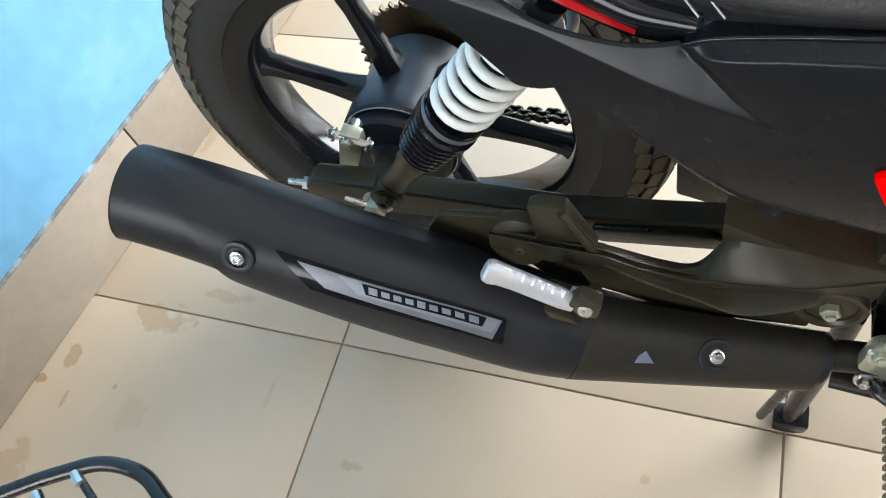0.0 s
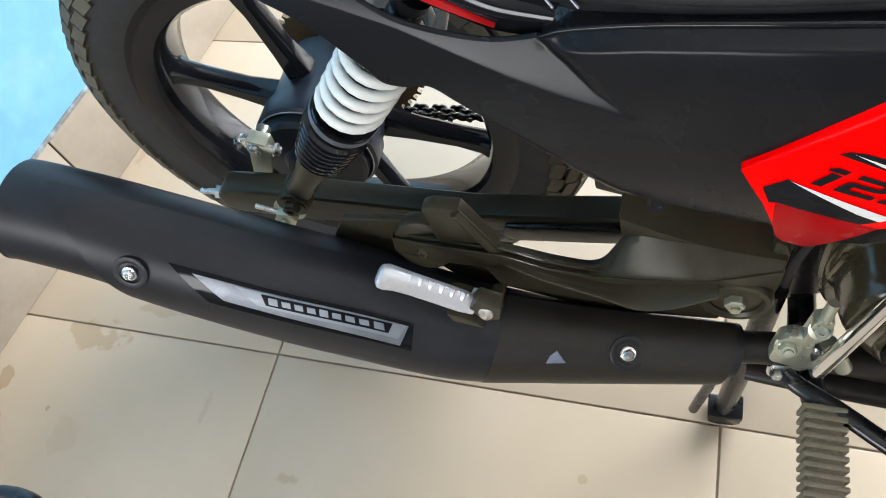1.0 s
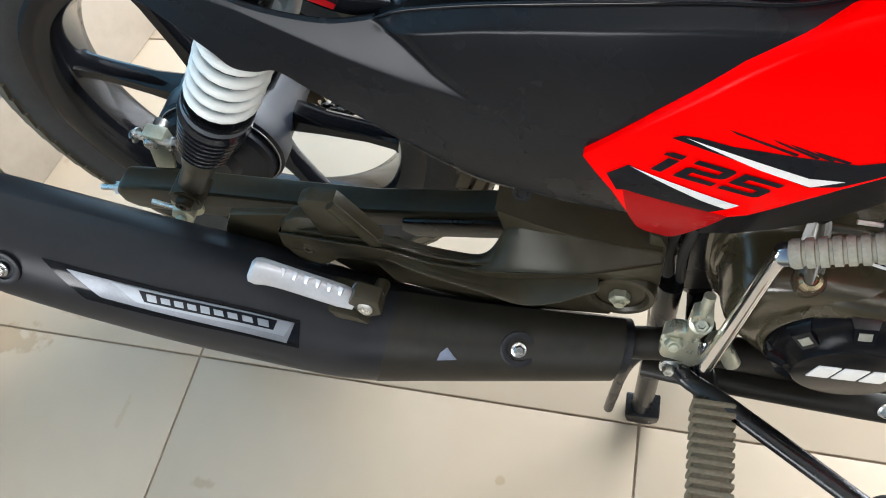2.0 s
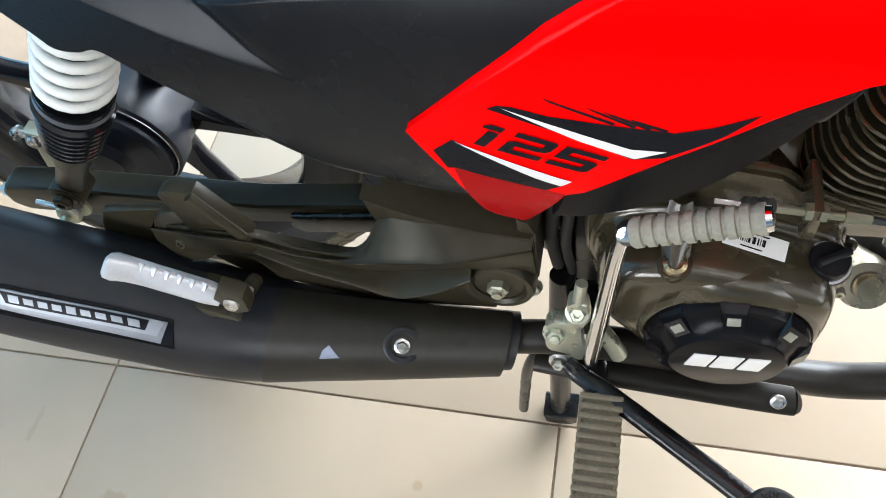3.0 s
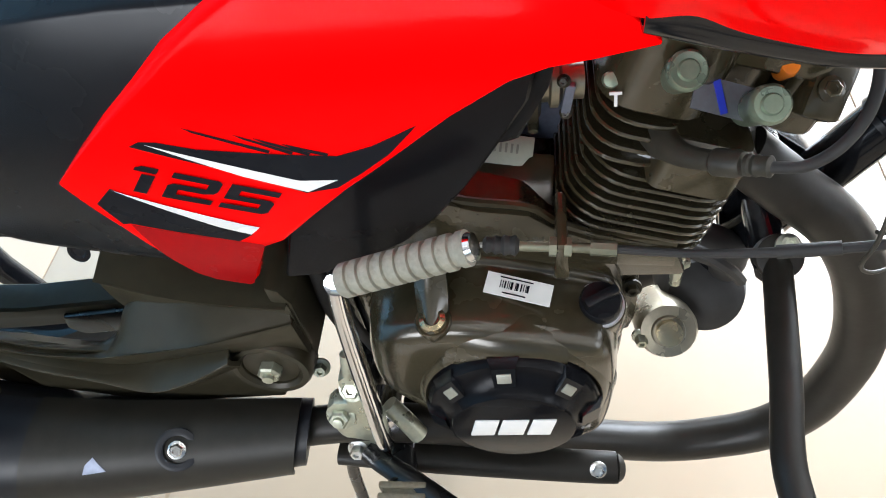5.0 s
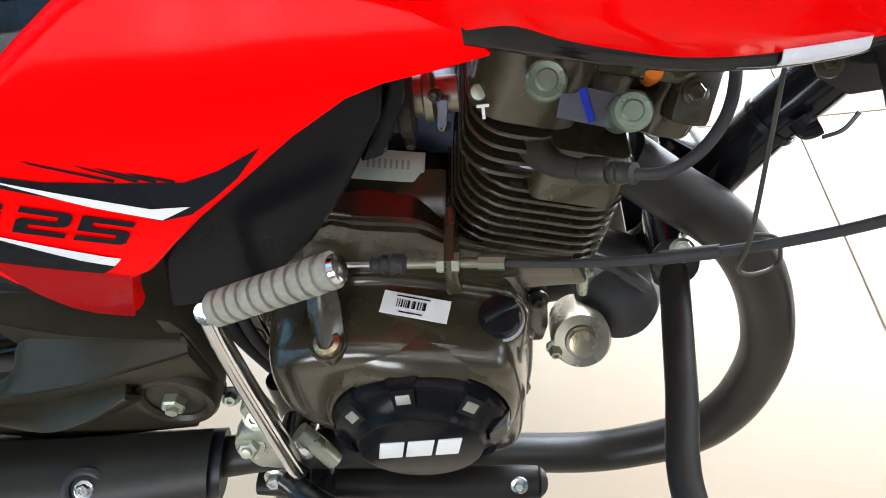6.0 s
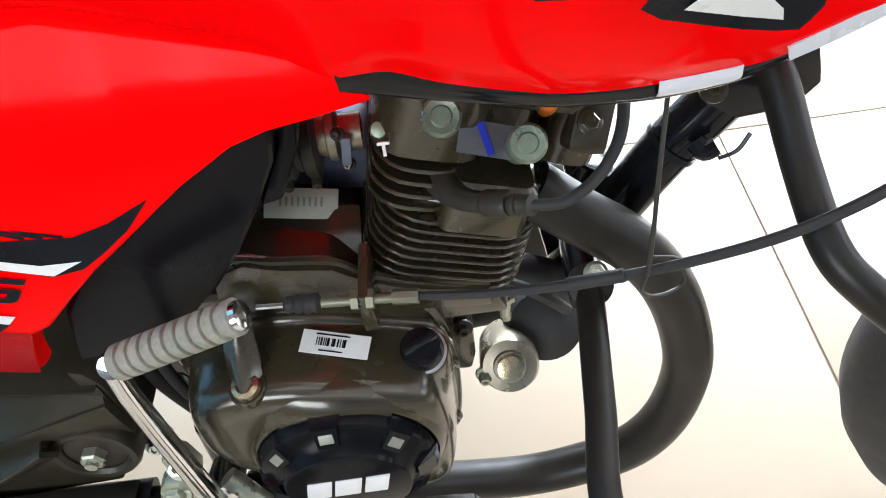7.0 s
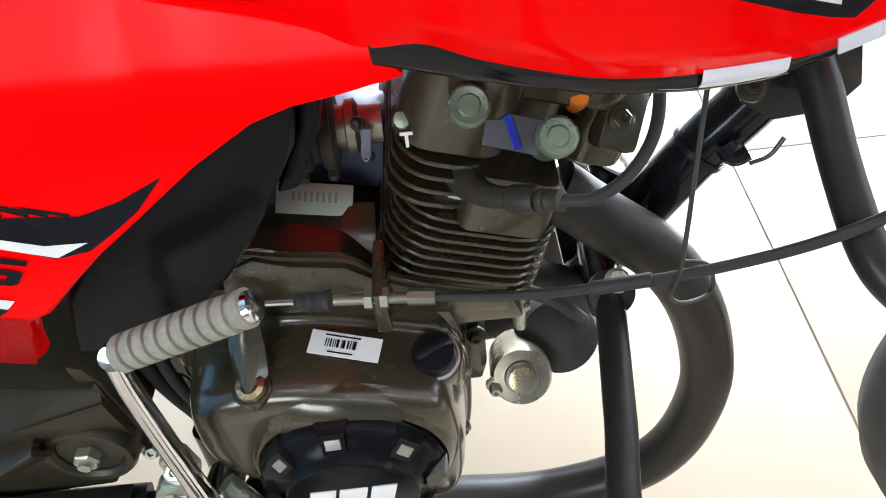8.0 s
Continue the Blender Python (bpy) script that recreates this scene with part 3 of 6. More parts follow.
def on_muffler(s, deg, lift=0.0):
    """A place on the muffler: s from 0 (tail) to 1, deg round from the outward side towards the floor."""
    k = s * (len(MUF_PATH) - 1)
    i = min(int(k), len(MUF_PATH) - 2)
    p = MUF_PATH[i] + (MUF_PATH[i + 1] - MUF_PATH[i]) * (k - i)
    a = radians(deg)
    return Vector(p[:3]) + float(p[3] + lift) * (math.cos(a) * MUF_OUT + math.sin(a) * MUF_DOWN)


def muffler_patch(corners, lift, thick, nu=24, nv=8):
    """A thin panel that hugs the muffler between four (s, deg) corners."""
    (s0, d0), (s1, d1), (s2, d2), (s3, d3) = corners
    bm = bmesh.new()
    grid = {}
    for layer, h in enumerate((lift, lift - thick)):
        for i in range(nu + 1):
            for k in range(nv + 1):
                u, v = i / nu, k / nv
                s = (1 - u) * ((1 - v) * s0 + v * s3) + u * ((1 - v) * s1 + v * s2)
                d = (1 - u) * ((1 - v) * d0 + v * d3) + u * ((1 - v) * d1 + v * d2)
                grid[layer, i, k] = bm.verts.new(on_muffler(s, d, h))
    for i in range(nu):
        for k in range(nv):
            bm.faces.new((grid[0, i, k], grid[0, i + 1, k], grid[0, i + 1, k + 1], grid[0, i, k + 1]))
            bm.faces.new((grid[1, i, k + 1], grid[1, i + 1, k + 1], grid[1, i + 1, k], grid[1, i, k]))
    for i in range(nu):
        for k in (0, nv):
            bm.faces.new((grid[0, i, k], grid[1, i, k], grid[1, i + 1, k], grid[0, i + 1, k]))
    for k in range(nv):
        for i in (0, nu):
            bm.faces.new((grid[0, i, k], grid[0, i, k + 1], grid[1, i, k + 1], grid[1, i, k]))
    return bm


def muffler():
    bm = bmesh.new()
    rings = []
    for k in range(91):
        rings.append([bm.verts.new(on_muffler(k / 90, i * 360 / 48)) for i in range(48)])
    for p, q in zip(rings, rings[1:]):
        for i in range(48):
            bm.faces.new((p[i], p[(i + 1) % 48], q[(i + 1) % 48], q[i]))
    tail, front = Vector(MUF_PATH[0][:3]), Vector(MUF_PATH[-1][:3])
    cap = [bm.verts.new(v.co * 0.72 + tail * 0.28 - MUF_AXIS * 0.006) for v in rings[0]]
    inner = [bm.verts.new(v.co * 0.45 + tail * 0.55 + MUF_AXIS * 0.02) for v in rings[0]]
    for p, q in ((rings[0], cap), (cap, inner)):
        for i in range(48):
            bm.faces.new((p[i], p[(i + 1) % 48], q[(i + 1) % 48], q[i]))
    bm.faces.new(inner)
    bm.faces.new(rings[-1])
    body = part("muffler", bm, M_MUFFLER, bike, "black painted exhaust silencer")
    part("heat_shield", muffler_patch([(0.165, -52), (0.985, -70), (0.985, 78), (0.295, 72)], 0.0045, 0.003, 60, 20), M_MUFFLER, body, "matte black heat shield")
    part("front_shield", muffler_patch([(0.712, -66), (0.988, -71), (0.988, 80), (0.702, 76)], 0.0052, 0.003, 40, 20), M_BAKED, body, "heat-browned front of the shield")
    part("badge_recess", muffler_patch([(0.34, -7), (0.612, -11), (0.615, 16), (0.385, 20)], 0.0056, 0.002), M_GLOSSBLACK, body)
    part("badge_base", muffler_patch([(0.366, -4), (0.608, -8), (0.603, 13), (0.40, 13)], 0.0062, 0.002), M_FOIL, body, "grey foil badge")
    badge = part("badge", muffler_patch([(0.41, -4), (0.606, -8), (0.6, 6), (0.436, 8)], 0.0072, 0.002), M_BADGE, body, "silver badge with dark plain bars")
    # a dark lozenge with plain bars in place of the name
    band = part("band", muffler_patch([(0.4385, -3.2), (0.592, -6.6), (0.5895, 2.6), (0.4455, 5.6)], 0.0078, 0.001, 24, 6), M_DARKINK, badge)
    for k in range(9):
        u = 0.04 + 0.106 * k
        mid, tall = 1.1 - 3.2 * u, 2.9 if k in (0, 4, 8) else 2.3
        s0 = 0.4405 + 0.1485 * u
        part("bar", muffler_patch([(s0 + 0.0005, mid - tall), (s0 + 0.0112, mid - tall - 0.2), (s0 + 0.0132, mid + tall - 0.2), (s0 + 0.0025, mid + tall)], 0.0083, 0.001, 3, 3), M_BADGE, band)
    for s, deg in ((0.295, 14), (0.865, -8)):
        c, o = on_muffler(s, deg, 0.0037), (on_muffler(s, deg, 0.1) - on_muffler(s, deg, 0)).normalized()
        part("dimple", ring([(0.010, 0.0), (0.0135, 0.0008), (0.0155, 0.0), (0.0155, -0.002), (0.010, -0.002)], c + o * 0.0018, c + o, 28), M_MUFFLER, body)
        part("shield_bolt", hex_bolt(c + o * 0.0018, o, 0.005, 0.005, 1.3), M_STEEL, body, "bright hexagon screw")
    part("pale_patch", muffler_patch([(0.776, 1), (0.783, -6), (0.797, 9), (0.774, 11)], 0.0056, 0.001, 6, 4), M_GREYPLASTIC, body, "small pale patch")
    return body


exhaust = muffler()
part("exhaust_pipe", tube([(0.42, -0.177, 0.294), (0.48, -0.172, 0.297), (0.54, -0.17, 0.29), (0.59, -0.162, 0.262), (0.65, -0.147, 0.218, 0.0155), (0.706, -0.139, 0.194, 0.0162), (0.75, -0.137, 0.198, 0.0164), (0.79, -0.136, 0.216, 0.0166), (0.815, -0.134, 0.252, 0.0166), (0.8265, -0.13, 0.3, 0.0166), (0.825, -0.128, 0.345, 0.0166), (0.81, -0.125, 0.402, 0.0166), (0.785, -0.122, 0.447, 0.0164), (0.753, -0.118, 0.476, 0.0162), (0.728, -0.112, 0.497, 0.0162)], 0.0145, 24, 8), M_PIPE, bike, "matte black exhaust header")
strap = part("heat_strap", tube([(0.462, -0.178, 0.262), (0.52, -0.185, 0.268), (0.6, -0.187, 0.262), (0.662, -0.187, 0.256, 0.0125), (0.669, -0.187, 0.2555, 0.0105), (0.672, -0.187, 0.255, 0.006)], 0.0125, 18, 6, flat=0.6), M_PIPE, bike, "dark pipe cover strip")
part("bolt", hex_bolt((0.655, -0.1925, 0.2645), (0, -0.75, 0.66), 0.0042, 0.005), M_STEEL, strap, "bright screw")

# ---- hanger bracket with pivot and folded pillion peg ----
hanger = part("hanger_bracket", skin([
    [(0.15, -0.15, 0.385), (0.2, -0.155, 0.396), (0.25, -0.158, 0.396), (0.3, -0.158, 0.384), (0.328, -0.157, 0.386), (0.35, -0.15, 0.42), (0.385, -0.149, 0.43), (0.42, -0.15, 0.4265), (0.4625, -0.149, 0.4215)],
    [(0.15, -0.158, 0.396), (0.2, -0.169, 0.411), (0.25, -0.1735, 0.415), (0.285, -0.174, 0.4035), (0.325, -0.1735, 0.399), (0.345, -0.172, 0.4015), (0.378, -0.173, 0.4085), (0.414, -0.173, 0.4165), (0.4625, -0.158, 0.413)],
    [(0.15, -0.16, 0.394), (0.2, -0.1715, 0.4085), (0.25, -0.1755, 0.4125), (0.285, -0.176, 0.401), (0.325, -0.176, 0.3965), (0.345, -0.1755, 0.399), (0.378, -0.1755, 0.4055), (0.414, -0.1755, 0.413), (0.4635, -0.161, 0.408)],
    [(0.15, -0.161, 0.375), (0.2, -0.171, 0.385), (0.25, -0.173, 0.391), (0.285, -0.172, 0.382), (0.325, -0.171, 0.3765), (0.345, -0.17, 0.379), (0.378, -0.169, 0.386), (0.414, -0.168, 0.392), (0.4635, -0.158, 0.37)],
    [(0.155, -0.145, 0.36), (0.2, -0.15, 0.365), (0.25, -0.152, 0.375), (0.285, -0.15, 0.366), (0.325, -0.15, 0.36), (0.345, -0.15, 0.362), (0.378, -0.15, 0.362), (0.42, -0.15, 0.345), (0.458, -0.15, 0.342)]], 90, 6, 0.006), M_FRAME, bike, "grey-brown footrest hanger bracket", 40)
part("body_block", skin([
    [(0.342, -0.07, 0.468), (0.38, -0.07, 0.462), (0.42, -0.07, 0.452), (0.462, -0.07, 0.441)],
    [(0.341, -0.143, 0.449), (0.38, -0.148, 0.4395), (0.42, -0.1505, 0.4325), (0.4625, -0.152, 0.426)],
    [(0.341, -0.146, 0.446), (0.38, -0.151, 0.437), (0.42, -0.153, 0.43), (0.463, -0.154, 0.4235)],
    [(0.343, -0.146, 0.424), (0.38, -0.152, 0.42), (0.42, -0.154, 0.417), (0.464, -0.156, 0.4)],
    [(0.345, -0.142, 0.4), (0.38, -0.148, 0.39), (0.42, -0.15, 0.37), (0.462, -0.152, 0.352)]], 40, 6, 0.005), M_FRAME, hanger, "", 40)
part("block_end", prism([(0.452, 0.442), (0.4605, 0.437), (0.4655, 0.4235), (0.4655, 0.362), (0.452, 0.345)], -0.1535, -0.075, 0.003, 2), M_FRAME, hanger)
part("lower_blade", skin([
    [(0.255, -0.168, 0.4095), (0.29, -0.168, 0.4), (0.33, -0.168, 0.39), (0.362, -0.168, 0.3855), (0.39, -0.168, 0.392), (0.418, -0.168, 0.4)],
    [(0.255, -0.1785, 0.4105), (0.29, -0.184, 0.4025), (0.33, -0.1865, 0.3915), (0.362, -0.1885, 0.382), (0.39, -0.186, 0.388), (0.42, -0.178, 0.3985)],
    [(0.255, -0.18, 0.408), (0.29, -0.186, 0.399), (0.33, -0.1885, 0.388), (0.362, -0.1905, 0.3785), (0.39, -0.188, 0.3845), (0.42, -0.18, 0.395)],
    [(0.258, -0.172, 0.392), (0.29, -0.176, 0.381), (0.33, -0.178, 0.371), (0.362, -0.18, 0.3645), (0.39, -0.178, 0.37), (0.42, -0.172, 0.38)]], 60, 6, 0.004), M_FRAME, hanger, "", 40)
part("peg_gusset", prism([(0.19, 0.457), (0.2, 0.463), (0.2215, 0.4625), (0.2475, 0.407), (0.235, 0.398), (0.197, 0.396)], -0.1655, -0.152, 0.003), M_FRAME, hanger)
part("gusset_rim", tube([(0.2195, -0.167, 0.4615), (0.234, -0.1685, 0.434), (0.2485, -0.17, 0.4065)], 0.0042, 10), M_FRAME, hanger)
part("peg_boss", lathe([(0, 0), (0.03, 0), (0.03, 0.006), (0.027, 0.012), (0.018, 0.015), (0, 0.016)], (0.176, -0.147, 0.383), (0.176, -1, 0.62), 40), M_FRAME, hanger)
part("boss_bolt", hex_bolt((0.18, -0.166, 0.392), (0, -0.85, 0.3), 0.0055, 0.005, 1.3), M_FRAME, hanger)
part("pivot_boss", ring([(0.019, -0.004), (0.02, 0.002), (0.0225, 0.0045), (0.0265, 0.0045), (0.0285, 0.001), (0.0285, -0.02), (0.019, -0.02)], (0.436, -0.164, 0.367), (0.436, -1, 0.41), 40), M_FRAME, hanger)
part("pivot_disc", lathe([(0, 0), (0.0195, 0), (0.0195, 0.0015), (0.013, 0.0025), (0, 0.0025)], (0.436, -0.163, 0.367), (0.436, -1, 0.41), 32), M_FRAME, hanger)
part("hanger_web", prism([(0.225, 0.37), (0.26, 0.372), (0.34, 0.36), (0.43, 0.35), (0.43, 0.315), (0.36, 0.308), (0.3, 0.312), (0.24, 0.33)], -0.16, -0.148, 0.003, 2), M_FRAME, hanger)
part("pivot_bolt", joined(lathe([(0, 0), (0.0085, 0), (0.0085, 0.006), (0.007, 0.0075), (0, 0.0075)], (0.436, -0.1655, 0.367), (0.436, -1, 0.41), 6), lathe([(0, 0), (0.004, 0), (0.004, 0.003), (0, 0.003)], (0.436, -0.173, 0.3675), (0.436, -1, 0.41), 12)), M_ZINC, hanger, "zinc-plated pivot bolt")
part("inner_web", prism([(0.165, 0.378), (0.25, 0.38), (0.268, 0.356), (0.258, 0.318), (0.235, 0.296), (0.2, 0.305), (0.175, 0.335)], -0.147, -0.141, 0.002), M_FRAME, hanger)
part("tail_plate", prism([(0.08, 0.36), (0.085, 0.374), (0.099, 0.398), (0.143, 0.406), (0.17, 0.409), (0.165, 0.36), (0.135, 0.32), (0.11, 0.32)], -0.148, -0.14, 0.002), M_FRAME, hanger)

peg_in, peg_out = Vector((0.236, -0.214, 0.4)), Vector((0.167, -0.217, 0.444))
pm = frame_of(peg_in, peg_out, (0, -0.6, 0.8))


def pillion_peg():
    bm = bmesh.new()
    rows = []
    for h, w, t, lift in ((0.0, 0.0075, 0.0058, 0), (0.012, 0.0088, 0.0068, 0), (0.055, 0.0088, 0.007, 0), (0.068, 0.0092, 0.0078, 0.001), (0.077, 0.01, 0.0095, 0.004), (0.082, 0.0088, 0.0078, 0.006), (0.084, 0.006, 0.005, 0.007)):
        rows.append([bm.verts.new((w * math.copysign(abs(math.cos(a)) ** 0.6, math.cos(a)), t * math.copysign(abs(math.sin(a)) ** 0.6, math.sin(a)) + lift, h)) for a in [k * math.tau / 20 for k in range(20)]])
    for p, q in zip(rows, rows[1:]):
        for i in range(20):
            bm.faces.new((p[i], p[(i + 1) % 20], q[(i + 1) % 20], q[i]))
    bm.faces.new(rows[0])
    bm.faces.new(rows[-1])
    bm.transform(pm)
    peg = part("pillion_footpeg", bm, M_ALLOY, bike, "silver alloy pillion footpeg folded up")
    for k in range(6):
        part("tooth", box((0.007, 0.004, 0.0045), pm @ Matrix.Translation((-0.0055, 0.0052, 0.014 + 0.0092 * k)) @ Matrix.Rotation(radians(30), 4, "X"), 0.0012), M_ALLOY, peg)
    part("tongue", box((0.018, 0.012, 0.026), pm @ Matrix.Translation((-0.004, -0.003, -0.008)), 0.004), M_ALLOY, peg)
    br = part("peg_bracket", prism([(0.232, 0.404), (0.242, 0.42), (0.26, 0.412), (0.257, 0.39), (0.243, 0.383)], -0.22, -0.206, 0.002), M_FRAME, bike, "dark peg clevis")
    part("clevis_cheek", prism([(0.212, 0.392), (0.236, 0.382), (0.243, 0.372), (0.216, 0.378)], -0.222, -0.19, 0.002), M_FRAME, br)
    part("clevis_pin", lathe([(0, 0), (0.0062, 0), (0.006, 0.002), (0, 0.0035)], (0.247, -0.22, 0.402), (0.247, -1, 0.75), 20), M_STEEL, br, "bright rivet head")
    part("clevis_stem", tube([(0.25, -0.19, 0.386), (0.25, -0.208, 0.393)], 0.006, 12), M_FRAME, br)


pillion_peg()

# ---- bodywork: shared skin of the side panels ----
def side(x, z):
    """Depth of the body side: fullest at knee height, drawn in above and below and towards the tail."""
    return -0.186 + 2.4 * (z - 0.558) ** 2 + 0.06 * (0.43 - x + math.hypot(0.43 - x, 0.02)) - 0.06 * max(0.0, x - 0.58)


def along(points, n, smooth):
    """n even steps along a line of (x, z) points."""
    d = np.array(curve_points(points, 12) if smooth else points, float)
    s = np.r_[0, np.cumsum(np.linalg.norm(np.diff(d, axis=0), axis=1))]
    at = np.linspace(0, s[-1], n)
    return np.stack([np.interp(at, s, d[:, 0]), np.interp(at, s, d[:, 1])], -1)


def sheet(bottom, top, lift=0.0, thick=0.003, nu=40, nv=10, extra=None, smooth=True):
    """A panel on the body side between a lower and an upper line of (x, z)."""
    lo, hi = along(bottom, nu, smooth), along(top, nu, smooth)
    bm = bmesh.new()
    f, b = [], []
    for i in range(nu):
        f.append([])
        b.append([])
        for k in range(nv + 1):
            x, z = lo[i] + (hi[i] - lo[i]) * k / nv
            y = side(x, z) - lift + (extra(x, z, i / (nu - 1), k / nv) if extra else 0)
            f[-1].append(bm.verts.new((x, y, z)))
            b[-1].append(bm.verts.new((x, y + thick, z)))
    for i in range(nu - 1):
        for k in range(nv):
            bm.faces.new((f[i][k], f[i + 1][k], f[i + 1][k + 1], f[i][k + 1]))
            bm.faces.new((b[i][k + 1], b[i + 1][k + 1], b[i + 1][k], b[i][k]))
        for k in (0, nv):
            bm.faces.new((f[i][k], b[i][k], b[i + 1][k], f[i + 1][k]))
    for i in (0, nu - 1):
        for k in range(nv):
            bm.faces.new((f[i][k], f[i][k + 1], b[i][k + 1], b[i][k]))
    return bm


# matte black side panel
CREASE = [(0.2935, 0.629), (0.31, 0.6345), (0.3484, 0.641), (0.392, 0.646), (0.43, 0.6495), (0.46, 0.651), (0.5, 0.651), (0.53, 0.657)]
PANEL_TOP = [(0.1, 0.68), (0.16, 0.652), (0.2073, 0.6335), (0.2585, 0.626), *CREASE]


FACET_X = [0.1, 0.172, 0.208, 0.242, 0.276, 0.309, 0.351, 0.362, 0.6]
FACET_LOW = [0.65, 0.637, 0.6298, 0.6192, 0.6082, 0.5995, 0.591, 0.5885, 0.5885]
FACET_HIGH = ([0.28, 0.287, 0.298, 0.31, 0.3265, 0.343, 0.355], [0.66, 0.631, 0.6245, 0.6165, 0.6045, 0.5955, 0.5905])


def panel_extra(x, z, u, v):
    """Rolled-in lower edge, and a sloping facet that narrows to a point below the crease."""
    edge = 0.013 * max(0.0, 1 - v * 6) ** 2
    low = float(np.interp(x, FACET_X, FACET_LOW))
    high = max(low, float(np.interp(x, *FACET_HIGH)))
    if x > 0.355:
        high = low
    d, w = max(0.0, z - low), high - low
    q = min(d, w)
    depth = 0.38 * q * q / (q + 0.0015) if q > 0 else 0.0
    past = max(0.0, d - w)
    below = float(np.interp(x, [p[0] for p in PANEL_TOP], [p[1] for p in PANEL_TOP])) - z
    roll = max(0.0, 0.0075 - below) * max(0.0, min(1.0, (x - 0.29) / 0.02))
    return edge + depth * math.exp(-past / 0.009) + 1.3 * roll * roll / (roll + 0.002)



black = part("side_panel", sheet([(0.1, 0.636), (0.145, 0.619), (0.177, 0.596), (0.189, 0.5845), (0.205, 0.584), (0.221, 0.588), (0.239, 0.577), (0.269, 0.556), (0.2974, 0.531), (0.3213, 0.509), (0.3385, 0.496), (0.38, 0.487), (0.421, 0.481), (0.455, 0.476)],
                                 PANEL_TOP, 0.0, 0.004, 300, 130, panel_extra), M_PLASTIC, bike, "matte black plastic side panel", 80)
part("panel_flange", skin([[(x, side(x, z) + 0.012, z - 0.001) for x, z in CREASE], [(x, -0.06, z - 0.012) for x, z in CREASE]], 30, 4, 0.003, (0, 0, -1)), M_PLASTIC, black)
part("panel_crease", tube([(x, side(x, z) + 0.0085, z + 0.0006, r) for (x, z), r in zip(CREASE, (0.0008, 0.0014, 0.0016, 0.0018, 0.0018, 0.0018, 0.0016, 0.0016))], 0.0018, 12), M_GLOSSBLACK, black)
part("panel_screw", lathe([(0, 0), (0.0065, 0), (0.0065, 0.001), (0.004, 0.001), (0.003, 0.0003), (0, 0.0003)], (0.367, side(0.367, 0.497) + 0.004, 0.497), (0.367, -1, 0.75), 20), M_PLASTIC, black)

# red side cover with its graphics
RED_LOW = [(0.409, 0.5715), (0.4165, 0.557), (0.4255, 0.54), (0.434, 0.516), (0.4405, 0.493), (0.4465, 0.4835), (0.462, 0.4725), (0.4665, 0.476), (0.476, 0.4965), (0.4875, 0.518), (0.4996, 0.5235), (0.5204, 0.543), (0.539, 0.559), (0.565, 0.578), (0.5905, 0.5967), (0.6135, 0.6105), (0.6285, 0.6155), (0.6455, 0.6185), (0.6675, 0.6235)]
RED_TOP = [(0.4095, 0.573), (0.429, 0.5905), (0.4455, 0.6045), (0.464, 0.6185), (0.481, 0.632), (0.5005, 0.6435), (0.522, 0.6545), (0.545, 0.664), (0.562, 0.664), (0.595, 0.654), (0.631, 0.6445), (0.655, 0.636), (0.6678, 0.6245)]


def cover_extra(x, z, u, v):
    """The cover's edge turns in all round."""
    return 0.006 * max(0.0, 1 - v * 22) ** 2 + 0.005 * max(0.0, 1 - (1 - v) * 26) ** 2


cover = part("red_side_cover", sheet(RED_LOW, RED_TOP, 0.005, 0.006, 240, 60, cover_extra, False), M_RED, bike, "glossy red plastic side cover", 60)


def decal(name, outline, material, parent, lift, label=""):
    """A flat graphic of (x, z) laid on the body side."""
    bm = bmesh.new()
    bm.faces.new([bm.verts.new((x, 0, z)) for x, z in outline])
    bmesh.ops.triangulate(bm, faces=bm.faces)
    for _ in range(3):
        long = [e for e in bm.edges if e.calc_length() > 0.006]
        if long:
            bmesh.ops.subdivide_edges(bm, edges=long, cuts=1)
            bmesh.ops.triangulate(bm, faces=bm.faces)
    for v in bm.verts:
        v.co.y = side(v.co.x, v.co.z) - 0.0051 - lift
    return part(name, bm, material, parent, label)


decal("graphic_dark_red", [(0.4315, 0.5455), (0.48, 0.5295), (0.4905, 0.5255), (0.4862, 0.5165), (0.475, 0.496), (0.4655, 0.4775), (0.462, 0.4745), (0.4475, 0.485), (0.4415, 0.4945), (0.4352, 0.517)], M_DARKRED, cover, 0.0002, "dark red field")
decal("graphic_black_low", [(0.4222, 0.5605), (0.4337, 0.5702), (0.476, 0.5422), (0.489, 0.5355), (0.48, 0.53), (0.432, 0.5465), (0.428, 0.546)], M_DARKINK, cover, 0.0005, "black wedge")
decal("graphic_white_low", [(0.4345, 0.5695), (0.4885, 0.5435), (0.4945, 0.5412), (0.4883, 0.5358), (0.4755, 0.5422)], M_WHITEINK, cover, 0.0008, "white streak")
decal("graphic_black_top", [(0.4535, 0.5925), (0.4585, 0.5945), (0.466, 0.594), (0.4828, 0.5895), (0.513, 0.5855), (0.5416, 0.5826), (0.5575, 0.5868), (0.577, 0.5952), (0.5637, 0.5823), (0.551, 0.5735), (0.5381, 0.5655), (0.5236, 0.5632), (0.497, 0.576)], M_DARKINK, cover, 0.0005, "black swoosh")
decal("graphic_white_top", [(0.4605, 0.5935), (0.485, 0.5845), (0.5225, 0.5708), (0.5395, 0.5702), (0.5245, 0.564), (0.4985, 0.5745)], M_WHITEINK, cover, 0.0008, "white streak")
